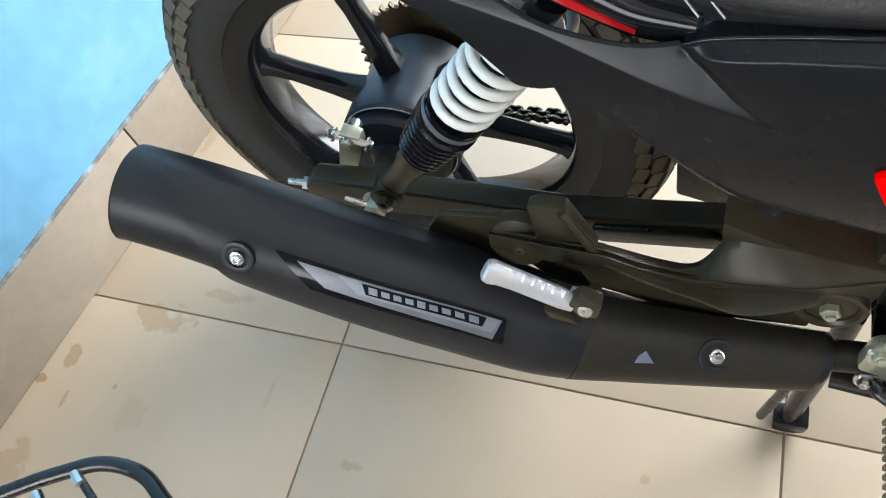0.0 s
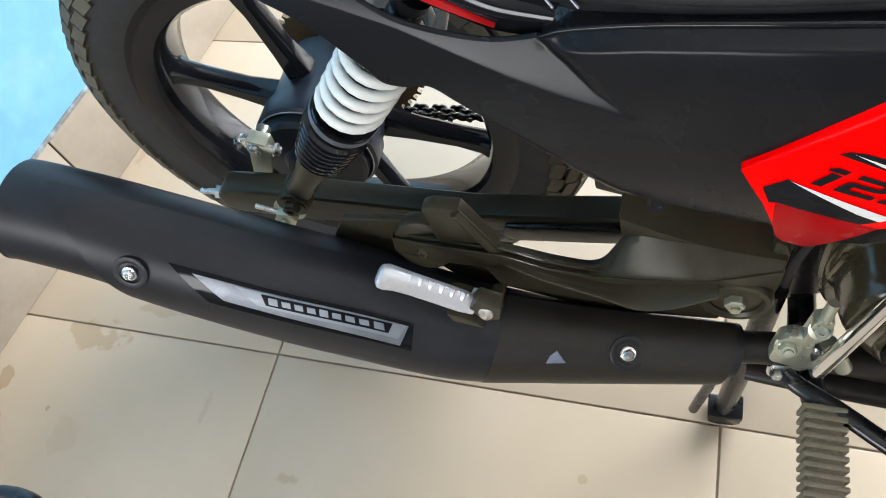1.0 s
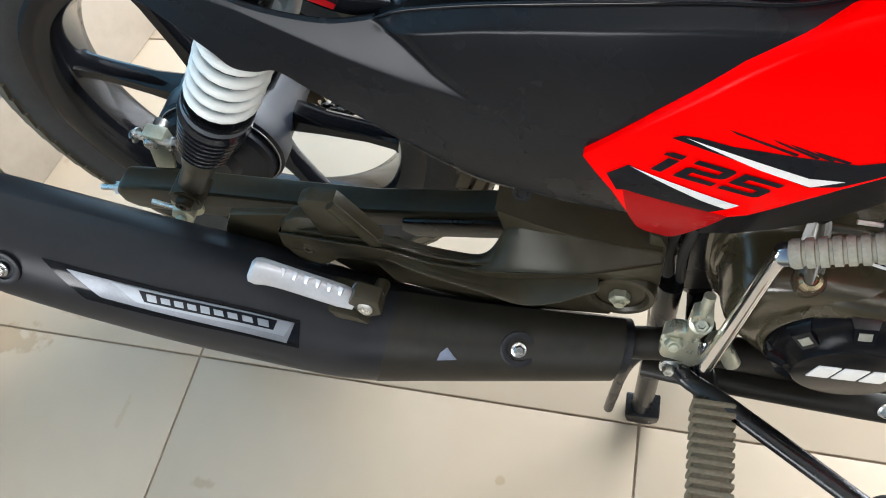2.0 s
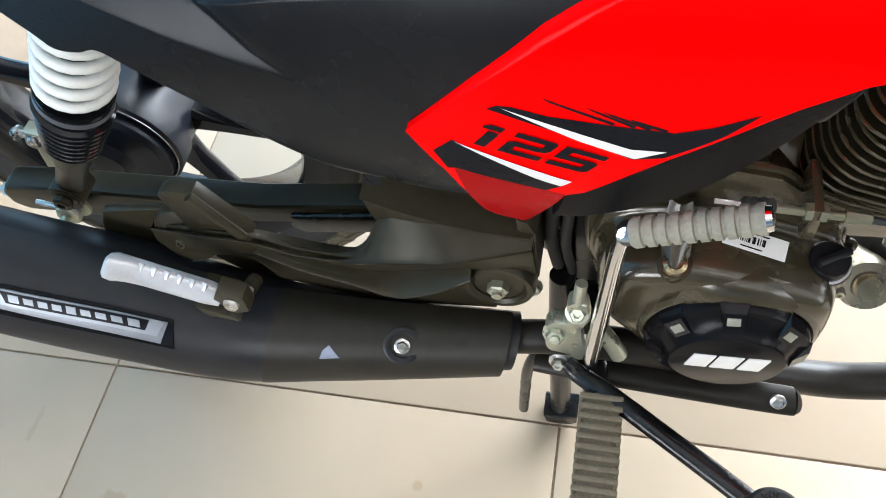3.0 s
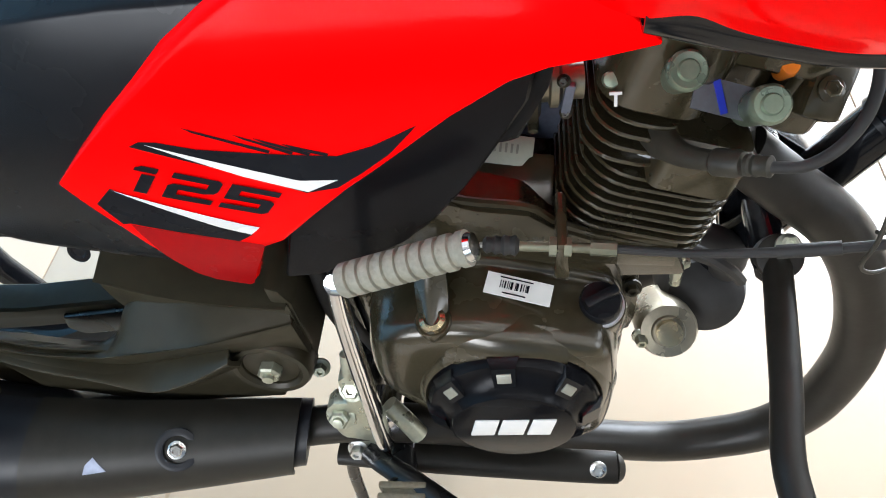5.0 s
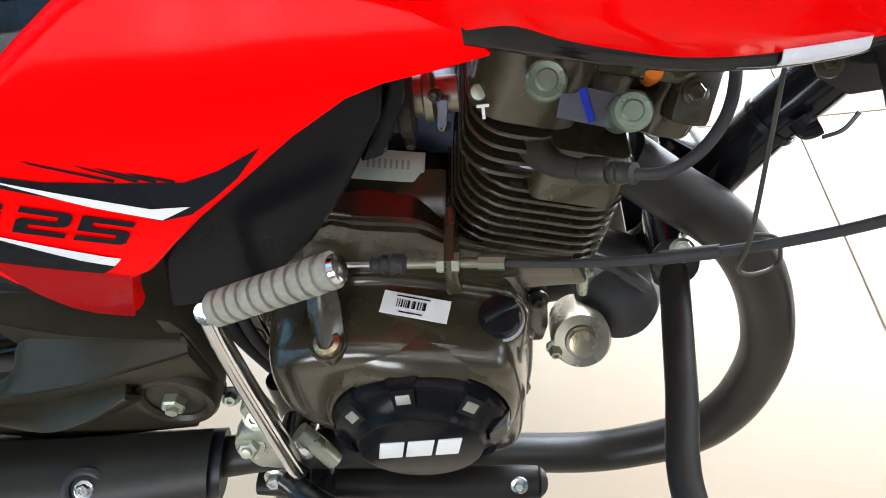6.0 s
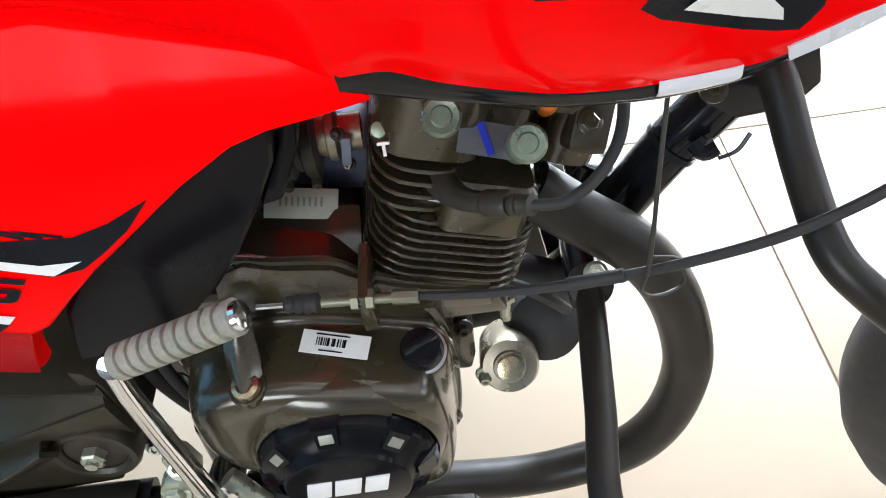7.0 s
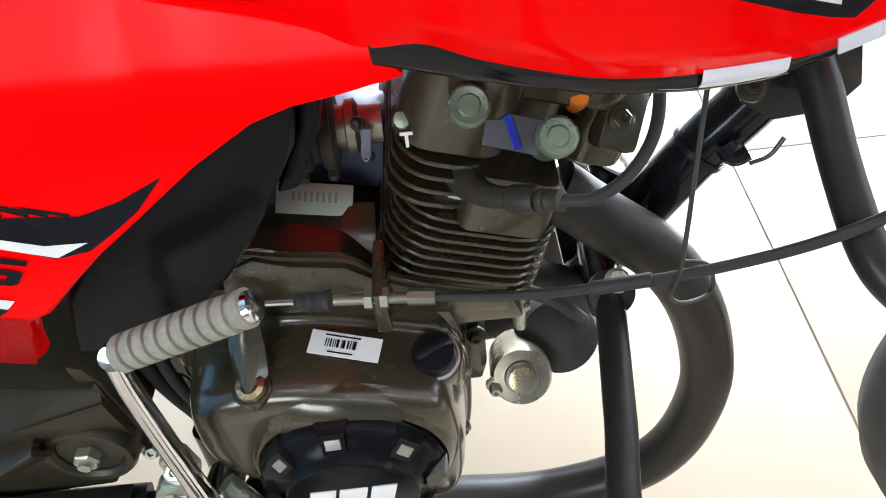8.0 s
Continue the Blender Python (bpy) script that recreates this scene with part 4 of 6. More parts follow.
for x0, z0, x1, z1 in ((0.4795, 0.6, 0.5142, 0.587), (0.5, 0.5958, 0.5238, 0.5858), (0.5085, 0.5935, 0.531, 0.5848), (0.52, 0.59, 0.5385, 0.584)):
    decal("speed_line", [(x0, z0), (x1, z1), (x1 - 0.001, z1 - 0.0014), (x0 + 0.004, z0 - 0.0026)], M_DARKINK, cover, 0.0003)

# the number: each figure cut from slanted strokes
FIGURES = (
    [[(0.0, 0.0), (0.3, 0.0), (0.3, 0.72), (0.0, 0.72)], [(0.0, 0.8), (0.3, 0.8), (0.3, 1.0), (-0.06, 1.0), (-0.2, 0.9), (-0.2, 0.8)]],
    [[(0.0, 0.8), (1.0, 0.8), (1.0, 0.92), (0.92, 1.0), (0.0, 1.0)], [(0.76, 0.5), (1.0, 0.58), (1.0, 0.8), (0.76, 0.8)], [(0.0, 0.2), (0.24, 0.2), (0.24, 0.4), (0.76, 0.4), (0.94, 0.46), (1.0, 0.58), (0.76, 0.6), (0.1, 0.6), (0.0, 0.5)], [(0.0, 0.0), (1.0, 0.0), (1.0, 0.2), (0.0, 0.2)]],
    [[(0.0, 0.8), (1.0, 0.8), (1.0, 1.0), (0.0, 1.0)], [(0.0, 0.4), (0.24, 0.4), (0.24, 0.8), (0.0, 0.8)], [(0.0, 0.4), (0.76, 0.4), (0.76, 0.2), (1.0, 0.2), (1.0, 0.52), (0.92, 0.6), (0.24, 0.6)], [(0.0, 0.0), (0.9, 0.0), (1.0, 0.1), (1.0, 0.2), (0.0, 0.2)]])
number = bmesh.new()
for strokes, at, wide in zip(FIGURES, (0.08, 0.27, 0.655), (0.3, 0.33, 0.33)):
    for stroke in strokes:
        ring_of = []
        for k, (u, w) in enumerate(stroke):
            u2, w2 = stroke[(k + 1) % len(stroke)]
            for f in (0, 0.25, 0.5, 0.75):
                uu, ww = at + wide * (u + (u2 - u) * f) - 0.02, w + (w2 - w) * f
                x, z = 0.4412 + 0.0618 * uu + 0.0118 * ww, 0.5702 - 0.0205 * uu + 0.0136 * ww
                ring_of.append(number.verts.new((x, side(x, z) - 0.006, z)))
        number.faces.new(ring_of)
part("number", number, M_DARKINK, cover, "black number 125")

# black infill panel below the red cover
infill = part("infill_panel", prism([(0.478, 0.468), (0.4925, 0.51), (0.52, 0.541), (0.565, 0.576), (0.6, 0.603), (0.618, 0.61), (0.6255, 0.607), (0.6205, 0.585), (0.604, 0.558), (0.59, 0.5365), (0.571, 0.513), (0.553, 0.496), (0.525, 0.48), (0.5, 0.47)], -0.1665, -0.115, 0.006, 3), M_SATIN, bike, "matte black infill panel")
part("infill_step", prism([(0.603, 0.552), (0.612, 0.569), (0.6205, 0.585), (0.627, 0.607), (0.634, 0.605), (0.629, 0.583), (0.615, 0.555)], -0.157, -0.118, 0.004, 2), M_SATIN, infill)

# ---- fuel tank, seat and tail ----
tank = part("fuel_tank", skin([
    [(0.5, -0.15, 0.655), (0.524, -0.155, 0.659), (0.56, -0.158, 0.662), (0.595, -0.163, 0.654), (0.631, -0.172, 0.645), (0.65, -0.187, 0.6425), (0.66, -0.1965, 0.6445), (0.676, -0.193, 0.6415), (0.692, -0.189, 0.6315), (0.712, -0.1845, 0.6215), (0.735, -0.179, 0.6115), (0.766, -0.171, 0.603), (0.804, -0.162, 0.598), (0.822, -0.158, 0.5975), (0.845, -0.152, 0.5995), (0.871, -0.146, 0.604), (0.95, -0.127, 0.63)],
    [(0.5, -0.163, 0.672), (0.524, -0.168, 0.675), (0.56, -0.174, 0.676), (0.595, -0.181, 0.671), (0.631, -0.189, 0.665), (0.65, -0.197, 0.663), (0.66, -0.203, 0.662), (0.676, -0.2015, 0.659), (0.692, -0.199, 0.65), (0.712, -0.195, 0.641), (0.735, -0.19, 0.632), (0.766, -0.182, 0.623), (0.804, -0.172, 0.618), (0.822, -0.167, 0.6175), (0.845, -0.161, 0.6195), (0.871, -0.154, 0.624), (0.95, -0.134, 0.65)],
    [(0.5, -0.178, 0.705), (0.56, -0.19, 0.705), (0.62, -0.203, 0.7), (0.66, -0.21, 0.695), (0.7, -0.209, 0.688), (0.74, -0.202, 0.68), (0.79, -0.19, 0.67), (0.86, -0.172, 0.668), (0.95, -0.14, 0.69)],
    [(0.5, -0.17, 0.74), (0.62, -0.19, 0.745), (0.66, -0.194, 0.745), (0.7, -0.192, 0.745), (0.74, -0.186, 0.742), (0.79, -0.174, 0.735), (0.86, -0.155, 0.73), (0.95, -0.12, 0.735)],
    [(0.5, -0.09, 0.775), (0.62, -0.11, 0.8), (0.7, -0.11, 0.81), (0.79, -0.1, 0.805), (0.86, -0.08, 0.79), (0.95, -0.05, 0.76)],
    [(0.5, 0.05, 0.785), (0.62, 0.05, 0.815), (0.7, 0.05, 0.825), (0.79, 0.05, 0.82), (0.86, 0.05, 0.805), (0.95, 0.05, 0.775)],
    [(0.5, 0.19, 0.775), (0.62, 0.21, 0.8), (0.7, 0.21, 0.81), (0.79, 0.2, 0.805), (0.86, 0.18, 0.79), (0.95, 0.15, 0.76)],
    [(0.5, 0.28, 0.69), (0.62, 0.29, 0.66), (0.7, 0.285, 0.635), (0.79, 0.27, 0.61), (0.86, 0.24, 0.61), (0.95, 0.2, 0.64)]], 150, 6, 0.004, (0, 0.3, -0.9)), M_RED, bike, "glossy red fuel tank shroud", 60)
LIP = ((0.66, 0.6445, 0.632), (0.676, 0.641, 0.6235), (0.692, 0.631, 0.616), (0.712, 0.6208, 0.607), (0.735, 0.611, 0.5975), (0.766, 0.6025, 0.5885), (0.785, 0.5995, 0.585), (0.804, 0.597, 0.5835), (0.822, 0.5968, 0.5855), (0.845, 0.5985, 0.5915))
lip_y = lambda x: -0.197 + 0.243 * (x - 0.66)
lip = part("tank_lip", skin([
    [(x, lip_y(x) + 0.0015, z0 + 0.001) for x, z0, z1 in LIP],
    [(x, lip_y(x) + 0.002, 0.5 * (z0 + z1)) for x, z0, z1 in LIP],
    [(x, lip_y(x) + 0.0085, z1) for x, z0, z1 in LIP],
    [(x, lip_y(x) + 0.045, z1 - 0.001) for x, z0, z1 in LIP]], 60, 5, 0.003, (0, 0.5, 0.5)), M_GLOSSBLACK, bike, "gloss black lower edge of the tank")
part("wedge", skin([[(0.6545, -0.189, 0.642), (0.6585, -0.186, 0.636), (0.668, -0.184, 0.626)], [(0.66, -0.1945, 0.643), (0.666, -0.192, 0.637), (0.673, -0.188, 0.628)]], 10, 4, 0.002), M_GLOSSBLACK, lip)


def lip_tape(x0, x1, f0, f1, n=12):
    """A strip stuck on the lip between two shares of its height."""
    xs = np.linspace(x0, x1, n)
    top, low = np.interp(xs, [p[0] for p in LIP], [p[1] for p in LIP]), np.interp(xs, [p[0] for p in LIP], [p[2] for p in LIP])
    at = lambda x, a, b, f: (x, lip_y(x) + 0.002 + 0.0065 * max(0.0, f - 0.5) * 2 - 0.0022, a + (b - a) * f)
    return skin([[at(x, a, b, f0) for x, a, b in zip(xs, top, low)], [at(x, a, b, 0.5 * (f0 + f1)) for x, a, b in zip(xs, top, low)], [at(x, a, b, f1) for x, a, b in zip(xs, top, low)]], 16, 4, 0.0008)


part("tape", lip_tape(0.772, 0.8065, 0.06, 0.92), M_TAPE, lip, "strip of white tape on the tank edge")
part("tape", skin([[(0.822, -0.1615, 0.601), (0.85, -0.1545, 0.6065), (0.9, -0.142, 0.617)], [(0.8255, -0.1585, 0.5925), (0.85, -0.1525, 0.5965), (0.9, -0.139, 0.607)]], 14, 4, 0.001), M_TAPE, tank, "strip of white tape on the tank edge")
part("tape", lip_tape(0.756, 0.7715, 0.7, 0.98), M_TAPE, lip)


def tank_mark(outline, lift):
    """A flat graphic of (x, z) on the lower flank of the tank."""
    bm = bmesh.new()
    bm.faces.new([bm.verts.new((x, -0.197 + 0.243 * (x - 0.66) - lift - 0.0032 - 0.42 * (z - np.interp(x, [p[0] for p in LIP], [p[1] for p in LIP])), z)) for x, z in outline])
    return bm


part("tank_graphic", tank_mark([(0.7535, 0.6525), (0.761, 0.6455), (0.777, 0.637), (0.792, 0.629), (0.806, 0.6225), (0.8165, 0.6185), (0.819, 0.622), (0.8215, 0.629), (0.815, 0.645), (0.8, 0.66), (0.76, 0.665)], 0.004), M_DARKINK, tank, "black graphic")
part("tank_graphic", tank_mark([(0.7675, 0.648), (0.789, 0.637), (0.8065, 0.6285), (0.804, 0.635), (0.795, 0.645), (0.775, 0.655)], 0.0046), M_WHITEINK, tank, "white graphic")
part("tank_graphic", tank_mark([(0.713, 0.6745), (0.722, 0.6665), (0.731, 0.6645), (0.737, 0.667), (0.73, 0.679)], 0.0052), M_DARKINK, tank)
part("seat", skin([
    [(0.12, -0.1, 0.7), (0.2, -0.115, 0.67), (0.28, -0.125, 0.638), (0.36, -0.14, 0.638), (0.45, -0.142, 0.644), (0.56, -0.135, 0.65)],
    [(0.12, -0.1, 0.73), (0.2, -0.115, 0.695), (0.28, -0.128, 0.665), (0.36, -0.142, 0.663), (0.45, -0.144, 0.668), (0.56, -0.132, 0.68)],
    [(0.12, -0.05, 0.78), (0.2, -0.07, 0.75), (0.28, -0.08, 0.72), (0.36, -0.085, 0.71), (0.45, -0.075, 0.715), (0.56, -0.05, 0.74)],
    [(0.12, 0.05, 0.79), (0.2, 0.05, 0.76), (0.28, 0.05, 0.73), (0.36, 0.05, 0.715), (0.45, 0.05, 0.72), (0.56, 0.05, 0.75)],
    [(0.12, 0.22, 0.71), (0.2, 0.24, 0.69), (0.28, 0.25, 0.66), (0.36, 0.25, 0.65), (0.45, 0.25, 0.65), (0.56, 0.24, 0.67)]], 50, 6, 0.004, (0, 0.2, -0.9)), M_VINYL, bike, "black stitched vinyl seat")
TAIL = ((0.1, 0.682), (0.16, 0.6555), (0.206, 0.6385), (0.24, 0.6285), (0.265, 0.6225), (0.3, 0.622))
tail = part("tail_cowl", skin([[(x, side(x, z) + 0.02, z - 0.002) for x, z in TAIL], [(x, side(x, z) + 0.026, z + 0.022 - 0.05 * (x - 0.1)) for x, z in TAIL], [(x + 0.01, side(x, z) + 0.048, z + 0.046 - 0.15 * (x - 0.1)) for x, z in TAIL]], 40, 6, 0.004), M_GLOSSBLACK, bike, "gloss black tail cowl")
part("red_flash", skin([[(x, side(x, z) + 0.0165, z + 0.003) for x, z in TAIL[:5]], [(x, side(x, z) + 0.0195, z + 0.019 - 0.1 * (x - 0.1)) for x, z in TAIL[:5]]], 28, 4, 0.002), M_TAILRED, tail, "dark red glossy flash")
for dx in (0.0, 0.014):
    part("seam", tube([(0.256 + dx, -0.118, 0.677), (0.28 + dx, -0.128, 0.658), (0.3 + dx, -0.14, 0.642)], 0.0009, 6), M_FOIL, tail)

# ---- engine ----
case = part("crankcase", prism(smooth_outline([(0.5, 0.35), (0.497, 0.43), (0.52, 0.458), (0.57, 0.456), (0.63, 0.446), (0.665, 0.42), (0.672, 0.36), (0.662, 0.27), (0.62, 0.24), (0.56, 0.262), (0.52, 0.3)], 4), -0.128, 0.18, 0.008, 3), M_BRONZE, bike, "dark bronze painted crankcase")
def loft(outline, rows, centre):
    """Outlines of (x, z) shrunk about a centre, row by row of (scale, y), closed at the last."""
    bm = bmesh.new()
    rings = [[bm.verts.new((centre[0] + (x - centre[0]) * f, y, centre[1] + (z - centre[1]) * f)) for x, z in outline] for f, y in rows]
    n = len(outline)
    for p, q in zip(rings, rings[1:]):
        for k in range(n):
            bm.faces.new((p[k], p[(k + 1) % n], q[(k + 1) % n], q[k]))
    bm.faces.new(rings[-1])
    bm.faces.new(rings[0])
    return bm


cov = part("clutch_cover", loft(smooth_outline([(0.502, 0.365), (0.503, 0.405), (0.515, 0.4275), (0.55, 0.4375), (0.588, 0.4365), (0.64, 0.4205), (0.664, 0.409), (0.6715, 0.385), (0.672, 0.335), (0.664, 0.287), (0.64, 0.273), (0.6, 0.277), (0.55, 0.3), (0.52, 0.333)], 8),
                                [(1.0, -0.12), (1.0, -0.1285), (0.992, -0.1315), (0.965, -0.1325), (0.945, -0.134), (0.935, -0.138), (0.928, -0.146), (0.918, -0.156), (0.905, -0.164), (0.885, -0.1705), (0.855, -0.1755), (0.81, -0.1785), (0.7, -0.1805), (0.55, -0.181), (0.4, -0.181)], (0.6, 0.362)), M_BRONZE, case, "dark bronze clutch cover", 60)
cap_at, cap_dir = Vector((0.6, -0.191, 0.358)), Vector((0.02, -1.0, 0.02)).normalized()
part("cap_collar", lathe([(0.066, -0.02), (0.061, -0.012), (0.0578, -0.0075), (0.0562, -0.0068), (0.0538, -0.009)], cap_at, cap_at + cap_dir, 64), M_BRONZE, cov, "dark bronze collar round the cap")
part("cover_rib", skin([[(0.569, -0.148, 0.428), (0.59, -0.15, 0.4275), (0.612, -0.15, 0.4235), (0.636, -0.15, 0.415)], [(0.568, -0.163, 0.427), (0.589, -0.166, 0.4265), (0.612, -0.167, 0.423), (0.636, -0.165, 0.4135)], [(0.566, -0.1735, 0.4235), (0.588, -0.1775, 0.4235), (0.611, -0.1785, 0.42), (0.635, -0.1765, 0.41)], [(0.564, -0.18, 0.414), (0.587, -0.184, 0.4155), (0.61, -0.185, 0.4125), (0.6345, -0.183, 0.4025)], [(0.56, -0.183, 0.401), (0.585, -0.187, 0.4055), (0.608, -0.1875, 0.4045), (0.634, -0.186, 0.394)]], 40, 8, 0.004), M_BRONZE, cov, "", 60)
cap = part("cover_cap", lathe([(0.0543, -0.03), (0.0543, -0.003), (0.0522, 0.0005), (0.0465, 0.0025), (0.039, 0.0105), (0.038, 0.0135), (0.0365, 0.0142), (0.0, 0.0148)], cap_at, cap_at + cap_dir, 72), M_SATIN, cov, "satin black round engine cap")
cm = frame_of(cap_at, cap_at + cap_dir, (0, 0, 1))
for deg in (-46, 3, 48, 95, 138, 180, 225, 268):
    bm = bmesh.new()
    foot = [(-0.0085, 0.0415), (0.0085, 0.0415), (0.0095, 0.0553), (-0.0095, 0.0553)]
    crown = [(-0.0062, 0.0425, 0.009), (0.0062, 0.0425, 0.009), (0.0072, 0.0532, 0.003), (-0.0072, 0.0532, 0.003)]
    base = [bm.verts.new((x, y, -0.004)) for x, y in foot]
    head_ring = [bm.verts.new(p) for p in crown]
    bm.faces.new(base[::-1])
    bm.faces.new(head_ring)
    for k in range(4):
        bm.faces.new((base[k], base[(k + 1) % 4], head_ring[(k + 1) % 4], head_ring[k]))
    bevelled(bm, 0.001, 2)
    bm.transform(cm @ Matrix.Rotation(radians(deg), 4, "Z"))
    lug_part = part("lug", bm, M_GLOSSBLACK, cap)
    # painted glint: pale plates on three lugs stand in for gloss reflections
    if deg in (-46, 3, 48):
        part("lug_glint", box((0.0085, 0.0062, 0.0012), cm @ Matrix.Rotation(radians(deg), 4, "Z") @ Matrix.Translation((0, 0.048, 0.0062)) @ Matrix.Rotation(radians(-29), 4, "X"), 0.0004), M_STAMP, lug_part, "pale plate painted as the gloss glint of the lug")
# plain white shapes in place of the maker's name
for k, w in enumerate((0.0125, 0.0135, 0.012)):
    bm = box((w * 1.2, 0.019, 0.0015), None, 0.0008)
    for v in bm.verts:
        v.co.x += 0.25 * v.co.y
    bm.transform(cm @ Matrix.Translation((-0.0175 + 0.0175 * k, 0.0035, 0.0148)))
    part("logo_block", bm, M_WHITEINK, cap, "plain white logo shape")
stick = frame_of((0.607, -0.149, 0.4292), (0.607 + 0.13, -0.149 - 0.14, 0.4292 + 0.97), (0, 1, 0)) @ Matrix.Rotation(radians(-11), 4, "Z")
sticker = part("barcode_label", box((0.04, 0.0145, 0.0008), stick, 0.0), M_WHITEPAPER, cov, "white paper label with bar code")
random.seed(4)
x = -0.011
while x < 0.006:
    w = random.choice((0.0005, 0.0009, 0.0014))
    part("bar", box((w, 0.005, 0.0003), stick @ Matrix.Translation((x, 0.0005, 0.0006)), 0.0), M_DARKINK, sticker)
    x += w + random.choice((0.0006, 0.0009))
for yy, ww in ((0.0052, 0.02), (-0.005, 0.014)):
    part("text_bar", box((ww, 0.0008, 0.0003), stick @ Matrix.Translation((-0.002, yy, 0.0006)), 0.0), M_DARKINK, sticker)
oil_at, oil_dir = Vector((0.655, -0.148, 0.409)), Vector((0.02, -0.27, 1.0)).normalized()
part("filler_boss", lathe([(0.017, -0.03), (0.0165, -0.004), (0.0155, -0.001), (0.0, -0.001)], oil_at, oil_at + oil_dir, 36), M_BRONZE, case)
oil = part("oil_filler_cap", lathe([(0.0128, -0.004), (0.0132, 0.0), (0.0128, 0.007), (0.0115, 0.0095), (0.0, 0.0098)], oil_at, oil_at + oil_dir, 36), M_PLASTIC, case, "black oil filler cap")
part("grip", box((0.0062, 0.022, 0.01), frame_of(oil_at, oil_at + oil_dir) @ Matrix.Rotation(radians(28), 4, "Z") @ Matrix.Translation((0, 0, 0.013)), 0.002), M_PLASTIC, oil)
part("bright_rim", ring([(0.0132, -0.001), (0.0146, -0.001), (0.0146, 0.0016), (0.0132, 0.0016)], oil_at, oil_at + oil_dir, 36), M_ALLOY, oil)
lug = part("clutch_arm", skin([[(0.5485, -0.168, 0.4305), (0.5475, -0.155, 0.446), (0.5505, -0.142, 0.462)], [(0.557, -0.181, 0.4305), (0.5565, -0.162, 0.4445), (0.5575, -0.146, 0.4615)], [(0.5665, -0.168, 0.4295), (0.5665, -0.155, 0.445), (0.5645, -0.142, 0.461)]], 14, 6, 0.003, (0, 0.4, -0.9)), M_BRONZE, cov, "flat clutch arm")
part("arm_boss", lathe([(0, -0.02), (0.0105, -0.02), (0.0112, -0.002), (0.0102, 0.0), (0, 0.0)], (0.5575, -0.171, 0.4315), (0.5575, -0.371, 1.2), 28), M_BRONZE, lug)
part("lug_screw", lathe([(0, 0), (0.0085, 0.0), (0.0078, 0.003), (0.005, 0.0042), (0.004, 0.003), (0, 0.003)], (0.5575, -0.1715, 0.4315), (0.5575, -0.3715, 1.2), 24), M_BRASS, lug, "dull domed screw")
for x, z in ((0.512, 0.40), (0.662, 0.30), (0.668, 0.37), (0.555, 0.292)):
    part("cover_bolt", hex_bolt((x, -0.134, z), (0, -1, 0), 0.0045, 0.006), M_BRONZE, cov)
# casting blackened to stand in for the dark gap between hanger and engine
part("rear_casting", prism([(0.484, 0.462), (0.515, 0.465), (0.53, 0.31), (0.5, 0.268), (0.484, 0.285)], -0.112, 0.15, 0.006, 3), M_STAND, case)
part("pivot_plate", prism([(0.452, 0.47), (0.488, 0.47), (0.488, 0.29), (0.47, 0.284), (0.452, 0.3)], -0.088, -0.08, 0.003), M_STAND, case, "black frame plate behind the hoses")
part("breather_hose", tube([(0.472, -0.115, 0.468), (0.474, -0.122, 0.42), (0.47, -0.118, 0.37), (0.474, -0.11, 0.31)], 0.0055, 12, 6), M_RUBBER, case, "black rubber hose")
part("drain_hose", tube([(0.485, -0.118, 0.47), (0.486, -0.124, 0.42), (0.482, -0.12, 0.36), (0.486, -0.11, 0.3)], 0.0042, 12, 6), M_RUBBER, case, "thin black rubber hose")
part("mount_bolt", hex_bolt((0.472, -0.106, 0.345), (0, -0.9, 0.4), 0.0058, 0.007), M_DULLZINC, case)
part("mount_bolt", hex_bolt((0.459, -0.148, 0.336), (0.2, -0.8, 0.5), 0.005, 0.008), M_ZINC, case, "zinc-plated bolt")
part("hose_tag", box((0.008, 0.0015, 0.013), pose(0.466, -0.126, 0.43, -20, 12, 0), 0.0004), M_WHITEPAPER, case, "small white tag on the hose")
part("top_casting", prism([(0.54, 0.456), (0.6, 0.456), (0.622, 0.45), (0.66, 0.436), (0.7, 0.43), (0.71, 0.40), (0.66, 0.40), (0.58, 0.42)], -0.121, 0.1, 0.004), M_BRONZE, case)
part("upper_deck", prism([(0.53, 0.474), (0.585, 0.472), (0.612, 0.466), (0.632, 0.452), (0.65, 0.44), (0.65, 0.41), (0.53, 0.41)], -0.117, 0.02, 0.004), M_BRONZE, case)
part("seam_ridge", tube([(0.562, -0.123, 0.484), (0.585, -0.123, 0.478), (0.615, -0.123, 0.472), (0.63, -0.123, 0.459), (0.655, -0.123, 0.446), (0.7, -0.123, 0.436)], 0.003, 8), M_BRONZE, case)
part("case_flange", prism([(0.55, 0.478), (0.568, 0.484), (0.585, 0.477), (0.615, 0.471), (0.63, 0.458), (0.655, 0.445), (0.7, 0.435), (0.7, 0.42), (0.6, 0.43), (0.54, 0.44)], -0.129, -0.118, 0.002), M_BRONZE, case)
part("deck_slope", box((0.115, 0.05, 0.008), pose(0.572, -0.1, 0.462, 38, 6, 0), 0.003), M_BRONZE, case)
plate = part("number_plate", box((0.043, 0.002, 0.018), pose(0.597, -0.082, 0.48, -48, 13, 0), 0.0005), M_PLATE, case, "pale stamped plate with plain bars")
for k in range(8):
    part("stamp_bar", box((0.0014, 0.0006, 0.0055), pose(0.597, -0.082, 0.48, -48, 13, 0) @ Matrix.Translation((-0.012 + 0.0034 * k, -0.0011, 0.001)), 0.0), M_STAMP, plate)

# cylinder and head, leaning forward
CYL = Matrix.Translation((0.67, -0.02, 0.43)) @ Matrix.Rotation(radians(19), 4, "Y")


